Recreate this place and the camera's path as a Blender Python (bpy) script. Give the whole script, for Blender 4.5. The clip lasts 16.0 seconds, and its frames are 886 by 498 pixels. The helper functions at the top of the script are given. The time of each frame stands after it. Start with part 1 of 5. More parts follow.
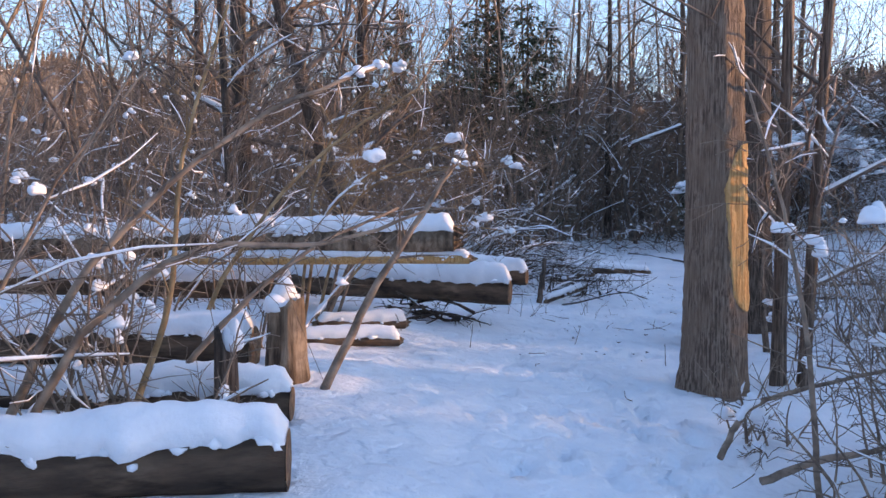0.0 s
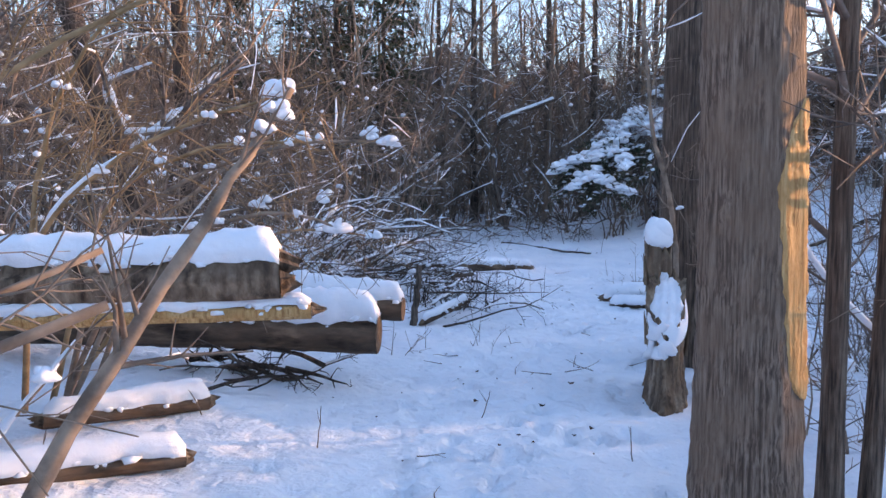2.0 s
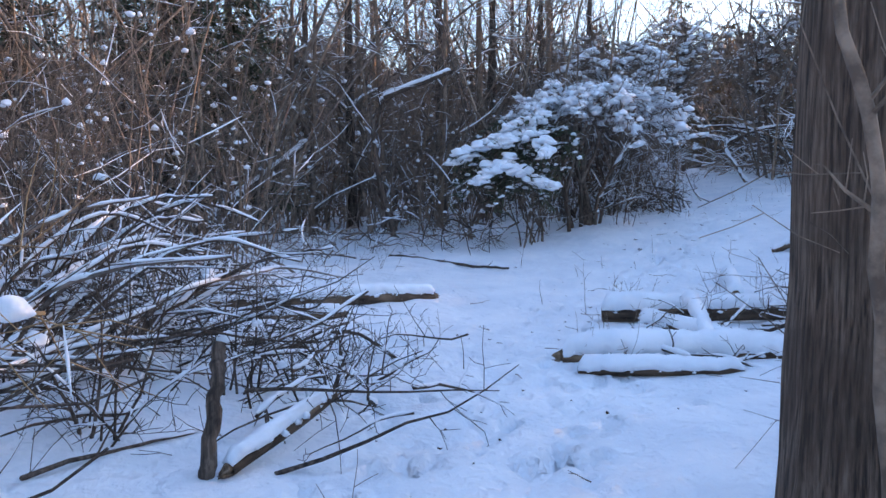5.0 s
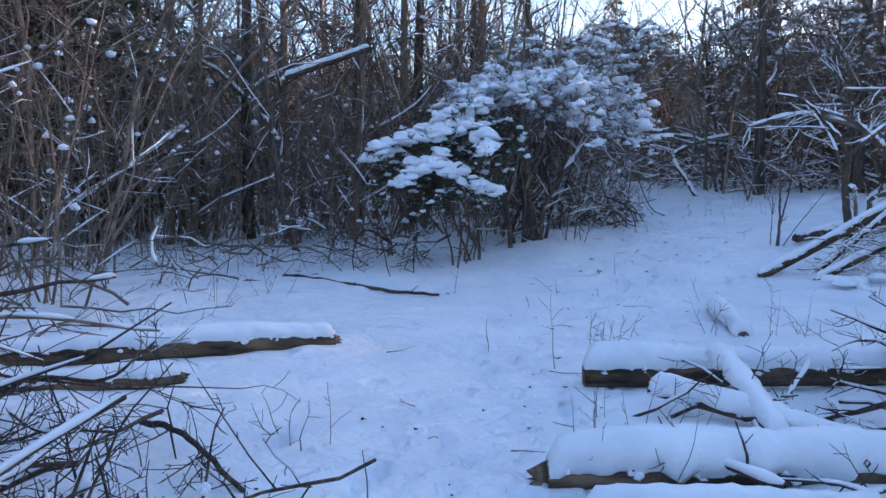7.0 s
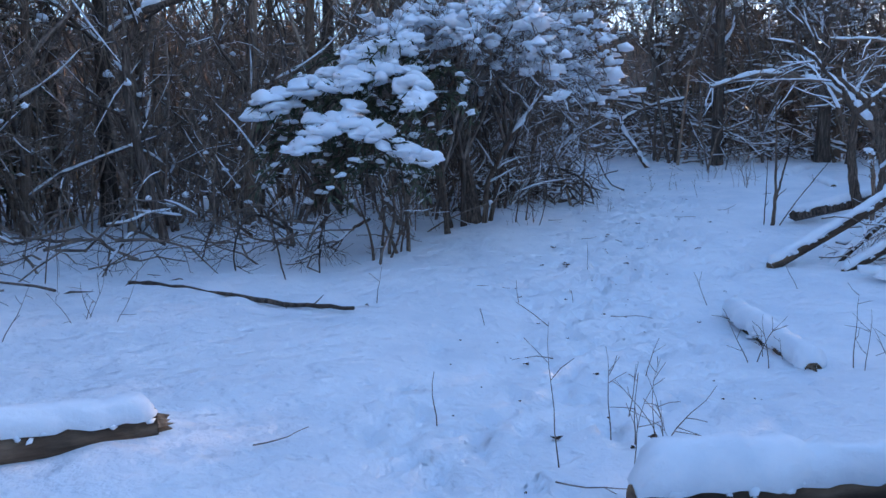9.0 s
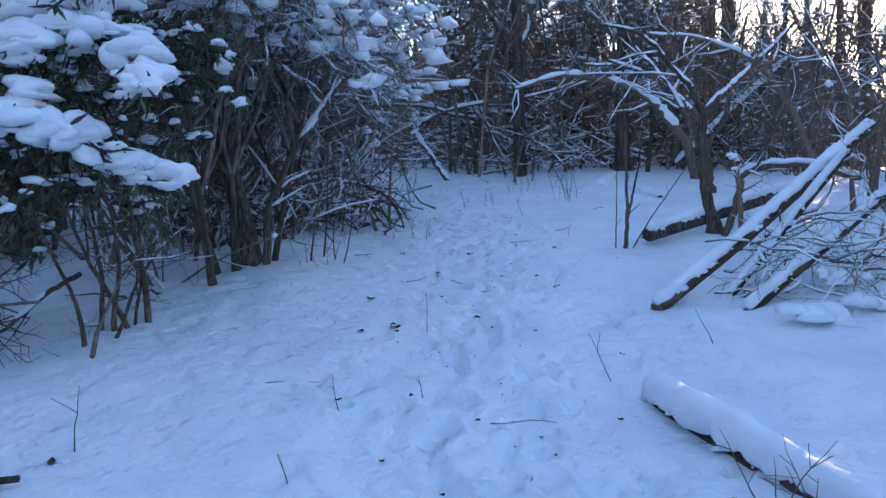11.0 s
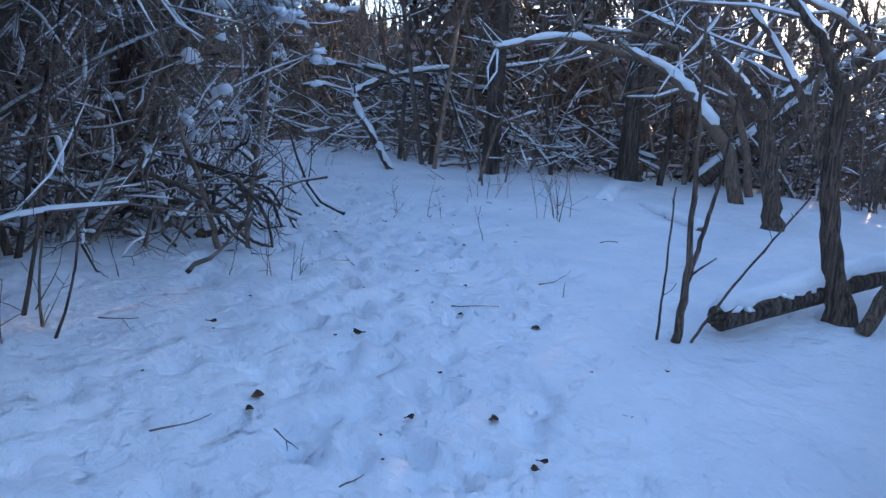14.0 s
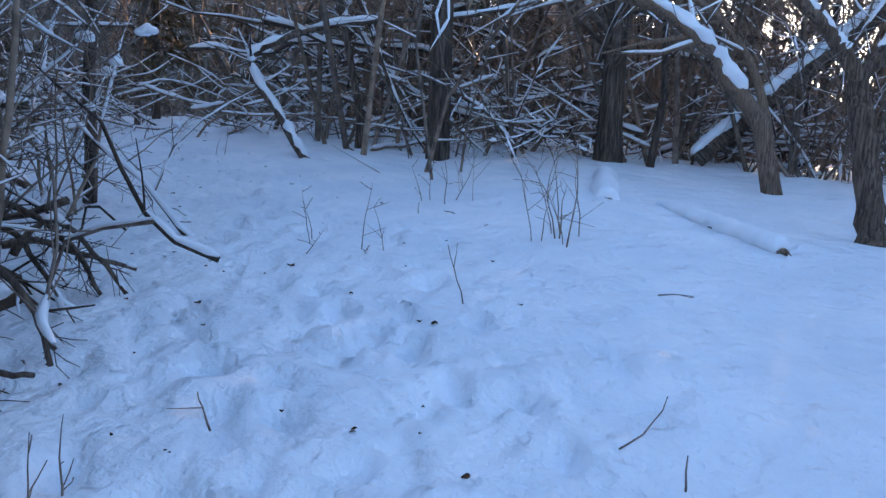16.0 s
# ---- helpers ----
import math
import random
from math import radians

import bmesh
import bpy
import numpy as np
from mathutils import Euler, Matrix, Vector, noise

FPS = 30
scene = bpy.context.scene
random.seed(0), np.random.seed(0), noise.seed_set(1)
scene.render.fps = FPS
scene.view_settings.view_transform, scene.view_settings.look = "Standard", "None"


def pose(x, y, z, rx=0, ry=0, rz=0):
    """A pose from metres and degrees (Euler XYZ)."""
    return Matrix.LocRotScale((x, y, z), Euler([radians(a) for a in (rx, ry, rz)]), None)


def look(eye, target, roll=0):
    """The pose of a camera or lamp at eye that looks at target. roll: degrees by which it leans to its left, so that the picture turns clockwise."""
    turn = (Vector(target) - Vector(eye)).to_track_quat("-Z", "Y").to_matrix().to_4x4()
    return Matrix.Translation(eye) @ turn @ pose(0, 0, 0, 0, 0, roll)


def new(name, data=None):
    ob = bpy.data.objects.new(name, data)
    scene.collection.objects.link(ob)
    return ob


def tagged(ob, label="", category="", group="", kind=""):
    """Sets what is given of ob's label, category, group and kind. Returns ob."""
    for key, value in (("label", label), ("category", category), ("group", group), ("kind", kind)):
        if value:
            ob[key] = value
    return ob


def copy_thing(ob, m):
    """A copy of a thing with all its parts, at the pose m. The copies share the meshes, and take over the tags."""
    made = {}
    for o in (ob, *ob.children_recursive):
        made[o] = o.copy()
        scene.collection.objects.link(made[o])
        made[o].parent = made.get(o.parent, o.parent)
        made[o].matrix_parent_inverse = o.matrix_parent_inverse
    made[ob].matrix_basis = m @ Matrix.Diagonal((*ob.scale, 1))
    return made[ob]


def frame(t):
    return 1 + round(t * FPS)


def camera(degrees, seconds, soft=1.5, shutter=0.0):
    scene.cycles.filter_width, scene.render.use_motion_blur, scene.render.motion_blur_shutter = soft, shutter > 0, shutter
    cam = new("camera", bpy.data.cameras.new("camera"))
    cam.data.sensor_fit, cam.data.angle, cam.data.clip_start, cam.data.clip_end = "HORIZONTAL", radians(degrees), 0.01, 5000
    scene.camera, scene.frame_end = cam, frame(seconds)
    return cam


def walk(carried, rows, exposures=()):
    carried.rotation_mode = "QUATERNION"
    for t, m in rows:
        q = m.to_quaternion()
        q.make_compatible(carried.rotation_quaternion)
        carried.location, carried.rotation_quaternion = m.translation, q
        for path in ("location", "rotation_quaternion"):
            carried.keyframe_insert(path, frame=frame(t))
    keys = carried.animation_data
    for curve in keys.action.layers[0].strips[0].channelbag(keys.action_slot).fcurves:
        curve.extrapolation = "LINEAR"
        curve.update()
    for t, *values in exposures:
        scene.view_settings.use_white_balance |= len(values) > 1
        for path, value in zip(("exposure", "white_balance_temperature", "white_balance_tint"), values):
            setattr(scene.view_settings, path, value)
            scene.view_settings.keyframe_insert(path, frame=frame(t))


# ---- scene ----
cam = camera(62.7, 16.0, soft=1.5)
METRES, EYE, TILT, LEAN, TURN = 24.0, 1.6, -3.0, 0.0, 0.0
ROWS = [
    (0.0, 0.0, 0.0, 0.0, -0.0, 0.0, 0.0),
    (0.5, 0.001, 0.0336, 0.0035, -0.43, -1.04, -0.89),
    (1.0, 0.0023, 0.0618, 0.0075, -2.8, -1.02, -1.2),
    (1.5, 0.005, 0.0924, 0.0112, -7.26, -1.13, -0.13),
    (2.0, 0.0073, 0.1226, 0.0135, -11.44, -1.86, 0.9),
    (2.5, 0.016, 0.1526, 0.0116, -14.44, -3.97, 1.1),
    (3.0, 0.0218, 0.1855, 0.0126, -15.94, -3.81, 1.93),
    (3.5, 0.0336, 0.2155, 0.014, -16.75, -3.03, 2.24),
    (4.0, 0.0419, 0.2453, 0.0174, -18.1, -2.72, 2.42),
    (6.5, 0.0925, 0.3938, 0.0184, -24.71, -1.07, 0.96),
    (7.0, 0.1073, 0.4213, 0.0185, -26.73, -1.24, 0.91),
    (7.5, 0.1185, 0.4474, 0.0198, -28.65, -1.54, 0.71),
    (8.0, 0.1345, 0.4738, 0.0202, -29.62, -2.73, 0.75),
    (8.5, 0.1491, 0.5049, 0.0207, -30.81, -3.4, 1.22),
    (9.0, 0.1651, 0.5303, 0.0217, -32.89, -3.19, 1.77),
    (9.5, 0.1791, 0.5601, 0.0231, -37.23, -3.0, 2.75),
    (10.0, 0.1948, 0.586, 0.0259, -43.51, -2.56, 3.74),
    (12.5, 0.3112, 0.6909, 0.0342, -53.96, -4.54, 2.35),
    (13.0, 0.3384, 0.7065, 0.0348, -54.48, -5.18, 1.32),
    (13.5, 0.3648, 0.7154, 0.0347, -53.35, -4.68, -0.17),
    (14.0, 0.3925, 0.7314, 0.0395, -52.87, -3.99, -1.89),
    (14.5, 0.4191, 0.7456, 0.0407, -53.7, -6.05, -2.79),
    (15.0, 0.4427, 0.7668, 0.0408, -55.39, -7.35, -3.35),
    (15.5, 0.4648, 0.7891, 0.0473, -57.06, -6.55, -1.61),
    (16.0, 0.4863, 0.8083, 0.0535, -58.74, -6.43, -0.03),
]
# the walk is laid into the world once its first eye, its length and its tilt are known
walk(cam, [(t, pose(0, 0, EYE, TILT, LEAN, TURN) @ pose(METRES * x, METRES * y, METRES * z, 90 + pitch, roll, yaw)) for t, x, y, z, yaw, pitch, roll in ROWS],
     exposures=[(0.0, 1.82, 6250, 20), (2.5, 2.25, 6350, 20), (4.0, 2.35, 6350, 20), (7.0, 2.05, 5950, 18), (10.0, 2.02, 5600, 16), (14.0, 2.14, 5750, 16), (15.0, 2.16, 5800, 16), (16.0, 2.38, 5900, 16)])

# ---- world, sun ----
SUN_AZIMUTH, SUN_HEIGHT = 84.4, 10.0          # degrees clockwise from +y, and above the horizon
world = bpy.data.worlds.new("winter_sky")
scene.world = world
world.use_nodes = True
wn = world.node_tree.nodes
sky = wn.new("ShaderNodeTexSky")
sky.sky_type = "NISHITA"
sky.sun_disc = False
sky.ozone_density, sky.dust_density = 2.0, 1.0
sky.sun_elevation, sky.sun_rotation = radians(SUN_HEIGHT), radians(SUN_AZIMUTH)
wn["Background"].inputs["Strength"].default_value = 0.15
world.node_tree.links.new(sky.outputs[0], wn["Background"].inputs["Color"])
sun_data = bpy.data.lights.new("sun", "SUN")
sun_data.energy, sun_data.angle, sun_data.color = 3.3, radians(0.5), (1.0, 0.58, 0.26)
sun = new("sun", sun_data)
sun_dir = Vector((math.sin(radians(SUN_AZIMUTH)) * math.cos(radians(SUN_HEIGHT)), math.cos(radians(SUN_AZIMUTH)) * math.cos(radians(SUN_HEIGHT)), math.sin(radians(SUN_HEIGHT))))
sun.matrix_world = look(sun_dir * 60, (0, 0, 0))

# ---- materials ----


def ramp(nt, fac, stops):
    r = nt.nodes.new("ShaderNodeValToRGB")
    el = r.color_ramp.elements
    while len(el) < len(stops):
        el.new(0.5)
    for e, (p, c) in zip(el, stops):
        e.position, e.color = p, (*c, 1)
    nt.links.new(fac, r.inputs[0])
    return r.outputs[0]


def noise_node(nt, vec, scale, detail=5.0, rough=0.6):
    n = nt.nodes.new("ShaderNodeTexNoise")
    n.inputs["Scale"].default_value, n.inputs["Detail"].default_value, n.inputs["Roughness"].default_value = scale, detail, rough
    if vec is not None:
        nt.links.new(vec, n.inputs["Vector"])
    return n.outputs["Fac"]


def mixed(nt, kind, fac, a, b):
    m = nt.nodes.new("ShaderNodeMix")
    m.data_type, m.blend_type = "RGBA", kind
    for sock, v in ((m.inputs[0], fac), (m.inputs[6], a), (m.inputs[7], b)):
        if isinstance(v, (int, float)):
            sock.default_value = v
        elif isinstance(v, tuple):
            sock.default_value = (*v, 1)
        else:
            nt.links.new(v, sock)
    return m.outputs[2]


def surface(name, stops, scale=8.0, stretch=(1, 1, 1), rough=0.85, bump=0.3, bump_scale=30.0, bump_dist=0.01, patch=None, patch_scale=1.5, vary=0.25, island=False, coords="Object"):
    """A material: a grain by noise, larger patches over it, relief, and a little change from piece to piece."""
    m = bpy.data.materials.new(name)
    m.use_nodes = True
    nt = m.node_tree
    b = nt.nodes["Principled BSDF"]
    tc = nt.nodes.new("ShaderNodeTexCoord")
    mp = nt.nodes.new("ShaderNodeMapping")
    mp.inputs["Scale"].default_value = stretch
    nt.links.new(tc.outputs[coords], mp.inputs["Vector"])
    col = ramp(nt, noise_node(nt, mp.outputs[0], scale), [(0.5 + (p - 0.5) * 0.6, c) for p, c in stops])
    if patch:
        f = ramp(nt, noise_node(nt, tc.outputs[coords], patch_scale, 4.0), [(0.45, (0, 0, 0)), (0.6, (0.6, 0.6, 0.6))])
        col = mixed(nt, "MIX", f, col, patch)
    if vary:
        src = nt.nodes.new("ShaderNodeNewGeometry").outputs["Random Per Island"] if island else nt.nodes.new("ShaderNodeObjectInfo").outputs["Random"]
        v = ramp(nt, src, [(0.0, (1 - vary,) * 3), (1.0, (1 + vary, 1 + vary * 0.9, 1 + vary * 0.8))])
        col = mixed(nt, "MULTIPLY", 1.0, col, v)
    nt.links.new(col, b.inputs["Base Color"])
    b.inputs["Roughness"].default_value = rough
    b.inputs["Specular IOR Level"].default_value = 0.25
    if bump:
        bp = nt.nodes.new("ShaderNodeBump")
        bp.inputs["Strength"].default_value, bp.inputs["Distance"].default_value = bump, bump_dist
        nt.links.new(noise_node(nt, mp.outputs[0], bump_scale, 6.0), bp.inputs["Height"])
        nt.links.new(bp.outputs[0], b.inputs["Normal"])
    return m


SNOW = surface("snow", [(0.3, (0.80, 0.83, 0.87)), (0.7, (0.90, 0.91, 0.93))], scale=3.0, rough=0.55, bump=0.35, bump_scale=22.0, bump_dist=0.02, vary=0)
SNOW_GROUND = surface("trodden_snow", [(0.3, (0.79, 0.82, 0.86)), (0.7, (0.90, 0.91, 0.93))], scale=1.2, rough=0.6, bump=0.8, bump_scale=7.0, bump_dist=0.06, vary=0)


def add_pits(m):
    """Small pits and scuffs of old steps, as relief."""
    nt = m.node_tree
    tc = nt.nodes.new("ShaderNodeTexCoord").outputs["Object"]
    old = nt.nodes["Principled BSDF"].inputs["Normal"].links[0].from_node
    for scale, stops, dist in ((4.5, [(0.30, (0, 0, 0)), (0.52, (1, 1, 1))], 0.022), (11.0, [(0.28, (0, 0, 0)), (0.46, (1, 1, 1))], 0.005)):
        bp = nt.nodes.new("ShaderNodeBump")
        bp.inputs["Strength"].default_value, bp.inputs["Distance"].default_value = 1.0, dist
        nt.links.new(ramp(nt, noise_node(nt, tc, scale, 2.5, 0.5), stops), bp.inputs["Height"])
        nt.links.new(old.outputs[0], bp.inputs["Normal"])
        old = bp
    nt.links.new(old.outputs[0], nt.nodes["Principled BSDF"].inputs["Normal"])


add_pits(SNOW_GROUND)
BARK = surface("furrowed_bark", [(0.32, (0.09, 0.06, 0.043)), (0.5, (0.20, 0.14, 0.10)), (0.7, (0.32, 0.235, 0.175))], scale=85.0, stretch=(1, 1, 0.05), bump=1.0, bump_scale=85.0, bump_dist=0.012, patch=(0.23, 0.155, 0.105), patch_scale=3.2)
BARK_BROWN = surface("brown_bark", [(0.3, (0.05, 0.036, 0.028)), (0.5, (0.15, 0.105, 0.075)), (0.75, (0.26, 0.19, 0.14))], scale=60.0, stretch=(1, 1, 0.06), bump=1.0, bump_scale=60.0, bump_dist=0.02, patch=(0.08, 0.055, 0.04), patch_scale=2.2)
BARK_DARK = surface("dark_bark", [(0.3, (0.04, 0.031, 0.025)), (0.55, (0.115, 0.085, 0.066)), (0.75, (0.20, 0.155, 0.12))], scale=34.0, stretch=(1, 1, 0.1), bump=0.9, bump_scale=44.0, bump_dist=0.02, patch=(0.05, 0.035, 0.026))
LOG_BARK = surface("weathered_log", [(0.28, (0.022, 0.015, 0.011)), (0.5, (0.085, 0.056, 0.036)), (0.75, (0.21, 0.14, 0.09))], scale=9.0, stretch=(0.25, 1, 1), bump=0.9, bump_scale=16.0, bump_dist=0.02, patch=(0.09, 0.06, 0.04), patch_scale=3.0)
TWIG = surface("twig_bark", [(0.3, (0.135, 0.10, 0.075)), (0.7, (0.33, 0.25, 0.185))], scale=7.0, bump=0, vary=0.35, island=True)
TWIG_DARK = surface("dark_twig_bark", [(0.3, (0.10, 0.078, 0.064)), (0.7, (0.27, 0.21, 0.17))], scale=7.0, bump=0, vary=0.35, island=True)
TWIG_TAN = surface("tan_twig_bark", [(0.3, (0.22, 0.14, 0.07)), (0.7, (0.42, 0.28, 0.15))], scale=7.0, bump=0, vary=0.3, island=True)
BARE_WOOD = surface("bare_wood", [(0.3, (0.30, 0.15, 0.055)), (0.5, (0.54, 0.32, 0.125)), (0.75, (0.68, 0.44, 0.2))], scale=55.0, stretch=(1, 1, 0.05), rough=0.75, bump=0.9, bump_scale=60.0, bump_dist=0.01, patch=(0.48, 0.26, 0.095), patch_scale=4.0, vary=0)
STUMP_WOOD = surface("rotten_wood", [(0.3, (0.05, 0.033, 0.022)), (0.5, (0.20, 0.14, 0.09)), (0.75, (0.38, 0.285, 0.20))], scale=12.0, stretch=(1, 1, 0.12), bump=1.0, bump_scale=20.0, bump_dist=0.025, patch=(0.09, 0.06, 0.04), patch_scale=5.0, vary=0)
CUT_WOOD = surface("sawn_wood", [(0.3, (0.10, 0.06, 0.035)), (0.6, (0.24, 0.15, 0.085)), (0.8, (0.34, 0.22, 0.13))], scale=24.0, bump=0.5, bump_scale=40.0, patch=(0.13, 0.08, 0.05), patch_scale=9.0, vary=0)
NEEDLE = surface("needles", [(0.3, (0.035, 0.043, 0.026)), (0.7, (0.10, 0.11, 0.065))], scale=5.0, bump=0, vary=0.4, island=True)
NEEDLE_RUST = surface("rusty_needles", [(0.3, (0.07, 0.05, 0.025)), (0.7, (0.15, 0.10, 0.05))], scale=5.0, bump=0, vary=0.4, island=True)
LEAF = surface("dead_leaf", [(0.3, (0.035, 0.02, 0.012)), (0.7, (0.12, 0.06, 0.03))], scale=20.0, bump=0.3, vary=0.4)
FAR_WOODS = surface("far_woods", [(0.35, (0.035, 0.028, 0.025)), (0.55, (0.10, 0.08, 0.07)), (0.7, (0.20, 0.18, 0.18))], scale=1.6, stretch=(1, 1, 0.12), bump=0, vary=0)

# ---- mesh helpers ----


class Geo:
    """Gathers tubes and blobs into one mesh."""

    def __init__(self):
        self.v, self.f, self.n = [], [], 0

    def add(self, verts, faces):
        self.v.append(np.asarray(verts, dtype=float).reshape(-1, 3))
        self.f.extend((np.asarray(faces) + self.n).tolist() if isinstance(faces, np.ndarray) else [[i + self.n for i in f] for f in faces])
        self.n += len(self.v[-1])

    def tube(self, pts, radii, sides=5, squash=1.0, wobble=0.0, rng=None, cap=False):
        pts = np.asarray(pts, dtype=float)
        n = len(pts)
        radii = np.broadcast_to(np.asarray(radii, dtype=float), (n,))
        tan = np.gradient(pts, axis=0)
        tan /= np.linalg.norm(tan, axis=1)[:, None] + 1e-9
        ref = np.array([0.0, 0.0, 1.0]) if np.mean(np.abs(tan[:, 2])) < 0.8 else np.array([1.0, 0.0, 0.0])
        side = np.cross(tan, ref)
        side /= np.linalg.norm(side, axis=1)[:, None] + 1e-9
        up = np.cross(side, tan)
        a = np.arange(sides) * 2 * math.pi / sides
        r = radii[:, None] * np.ones((1, sides))
        if wobble:
            r = r * (1 + wobble * rng.standard_normal((n, sides)))
        ring = pts[:, None, :] + r[..., None] * (np.cos(a)[None, :, None] * side[:, None, :] + squash * np.sin(a)[None, :, None] * up[:, None, :])
        i = np.arange(n - 1)[:, None] * sides
        j = np.arange(sides)[None, :]
        k = (j + 1) % sides
        quads = np.stack([i + j, i + k, i + sides + k, i + sides + j], -1).reshape(-1, 4)
        self.add(ring.reshape(-1, 3), quads)
        if cap:
            self.f.append([self.n - n * sides + q for q in range(sides)][::-1])
            self.f.append([self.n - sides + q for q in range(sides)])

    def prisms(self, p0, p1, r0, r1, rng):
        """Many straight three-sided twigs at once."""
        n = len(p0)
        d = p1 - p0
        s = np.cross(d, rng.standard_normal((n, 3)))
        s /= np.linalg.norm(s, axis=1)[:, None] + 1e-9
        u = np.cross(d, s)
        u /= np.linalg.norm(u, axis=1)[:, None] + 1e-9
        a = np.arange(3) * 2 * math.pi / 3
        off = np.cos(a)[None, :, None] * s[:, None] + np.sin(a)[None, :, None] * u[:, None]
        v = np.concatenate([p0[:, None] + off * np.reshape(r0, (-1, 1, 1)), p1[:, None] + off * np.reshape(r1, (-1, 1, 1))], 1)
        k = np.arange(n)[:, None, None] * 6
        self.add(v.reshape(-1, 3), (k + np.array([[0, 1, 4, 3], [1, 2, 5, 4], [2, 0, 3, 5]])[None]).reshape(-1, 4))

    def mesh(self, name, mat, smooth=True):
        me = bpy.data.meshes.new(name)
        me.from_pydata(np.concatenate(self.v) if self.v else [], [], self.f)
        me.materials.append(mat)
        if smooth and len(me.polygons):
            me.polygons.foreach_set("use_smooth", np.ones(len(me.polygons), dtype=bool))
        me.update()
        return me


def ico(sub):
    bm = bmesh.new()
    bmesh.ops.create_icosphere(bm, subdivisions=sub, radius=1.0)
    v = np.array([q.co[:] for q in bm.verts])
    f = np.array([[q.index for q in p.verts] for p in bm.faces])
    bm.free()
    return v, f


ICO1, ICO2, ICO3 = ico(1), ico(2), ico(3)


def blob(geo, c, size, rng, shape=ICO2, rough=0.22):
    """A lump of snow: flat below, domed and uneven above."""
    v, f = shape
    d = np.ones(len(v))
    for _ in range(5):
        w = rng.standard_normal(3)
        w *= rng.uniform(1.0, 2.6) / np.linalg.norm(w)
        d += rough * 0.5 * np.sin(v @ w * 2 + rng.uniform(0, 6.28))
    q = v * d[:, None] * np.asarray(size)
    q[:, 2] = np.where(q[:, 2] < 0, q[:, 2] * 0.45, q[:, 2])
    a = rng.uniform(0, 6.28)
    q = np.stack([q[:, 0] * math.cos(a) - q[:, 1] * math.sin(a), q[:, 0] * math.sin(a) + q[:, 1] * math.cos(a), q[:, 2]], -1)
    geo.add(q + np.asarray(c), f)


def empty(name, at, label, category, group="", kind=""):
    ob = new(name)
    ob.matrix_world = Matrix.Translation(at)
    ob.empty_display_size = 0.1
    return tagged(ob, label, category, group, kind)


def piece(name, geo, mat, parent, label="", smooth=True, kind=""):
    """Links gathered geometry as one mesh under a thing; its points are relative to the thing."""
    if not geo.v:
        return None
    ob = new(name, geo.mesh(name, mat, smooth))
    ob.parent = parent
    return tagged(ob, label, kind=kind)


def curve_points(p, n=16):
    """A smooth line through a few points."""
    p = np.asarray(p, dtype=float)
    if len(p) == 2:
        return p[0] + (p[1] - p[0]) * np.linspace(0, 1, n)[:, None]
    q = np.vstack([2 * p[0] - p[1], p, 2 * p[-1] - p[-2]])
    out = []
    m = max(2, n // (len(p) - 1))
    for i in range(1, len(q) - 2):
        for t in np.linspace(0, 1, m, endpoint=False):
            a, b, c, d = q[i - 1], q[i], q[i + 1], q[i + 2]
            out.append(0.5 * (2 * b + (c - a) * t + (2 * a - 5 * b + 4 * c - d) * t * t + (3 * b - a - 3 * c + d) * t ** 3))
    out.append(p[-1])
    return np.array(out)


def snow_strip(geo, pts, radii, rng, amount, thick=1.0):
    """Snow lying along the upper side of a branch, in broken stretches."""
    n = len(pts)
    i = 0
    while i < n - 1:
        span = int(rng.integers(2, max(3, n // 3) + 1))
        j = min(n, i + span + 1)
        if rng.random() < amount and j - i >= 2:
            d = pts[j - 1] - pts[i]
            if abs(d[2]) < 0.86 * np.linalg.norm(d):
                rr, q = radii[i:j], pts[i:j]
                if rr[0] > 0.006 and len(q) < 6:
                    u = np.linspace(0, len(q) - 1, 9 if rr[0] > 0.012 else 6)
                    k = np.minimum(u.astype(int), len(q) - 2)
                    q = q[k] + (q[k + 1] - q[k]) * (u - k)[:, None]
                    rr = np.interp(u, np.arange(len(rr)), rr)
                t = thick * (0.65 * rr + 0.008) * rng.uniform(0.7, 1.3)
                q = q + np.array([0, 0, 1.0]) * (rr * 0.75 + t * 0.35)[:, None]
                w = (rr * 0.8 + t * 0.5) * (1 + 0.16 * rng.standard_normal(len(q)))
                w[0] *= 0.35
                w[-1] *= 0.35
                geo.tube(q, np.abs(w), 5 if rr[0] > 0.012 else 4, squash=0.9)
        i = j - 1 + (0 if rng.random() < 0.5 else 1)


def wander(start, direction, length, n, rng, curl=0.25, lift=0.0):
    p = [np.asarray(start, dtype=float)]
    d = np.asarray(direction, dtype=float)
    d = d / np.linalg.norm(d)
    for _ in range(n - 1):
        d = d + curl * rng.standard_normal(3) * 0.5 + np.array([0, 0, lift])
        d /= np.linalg.norm(d)
        p.append(p[-1] + d * length / (n - 1))
    return np.array(p)


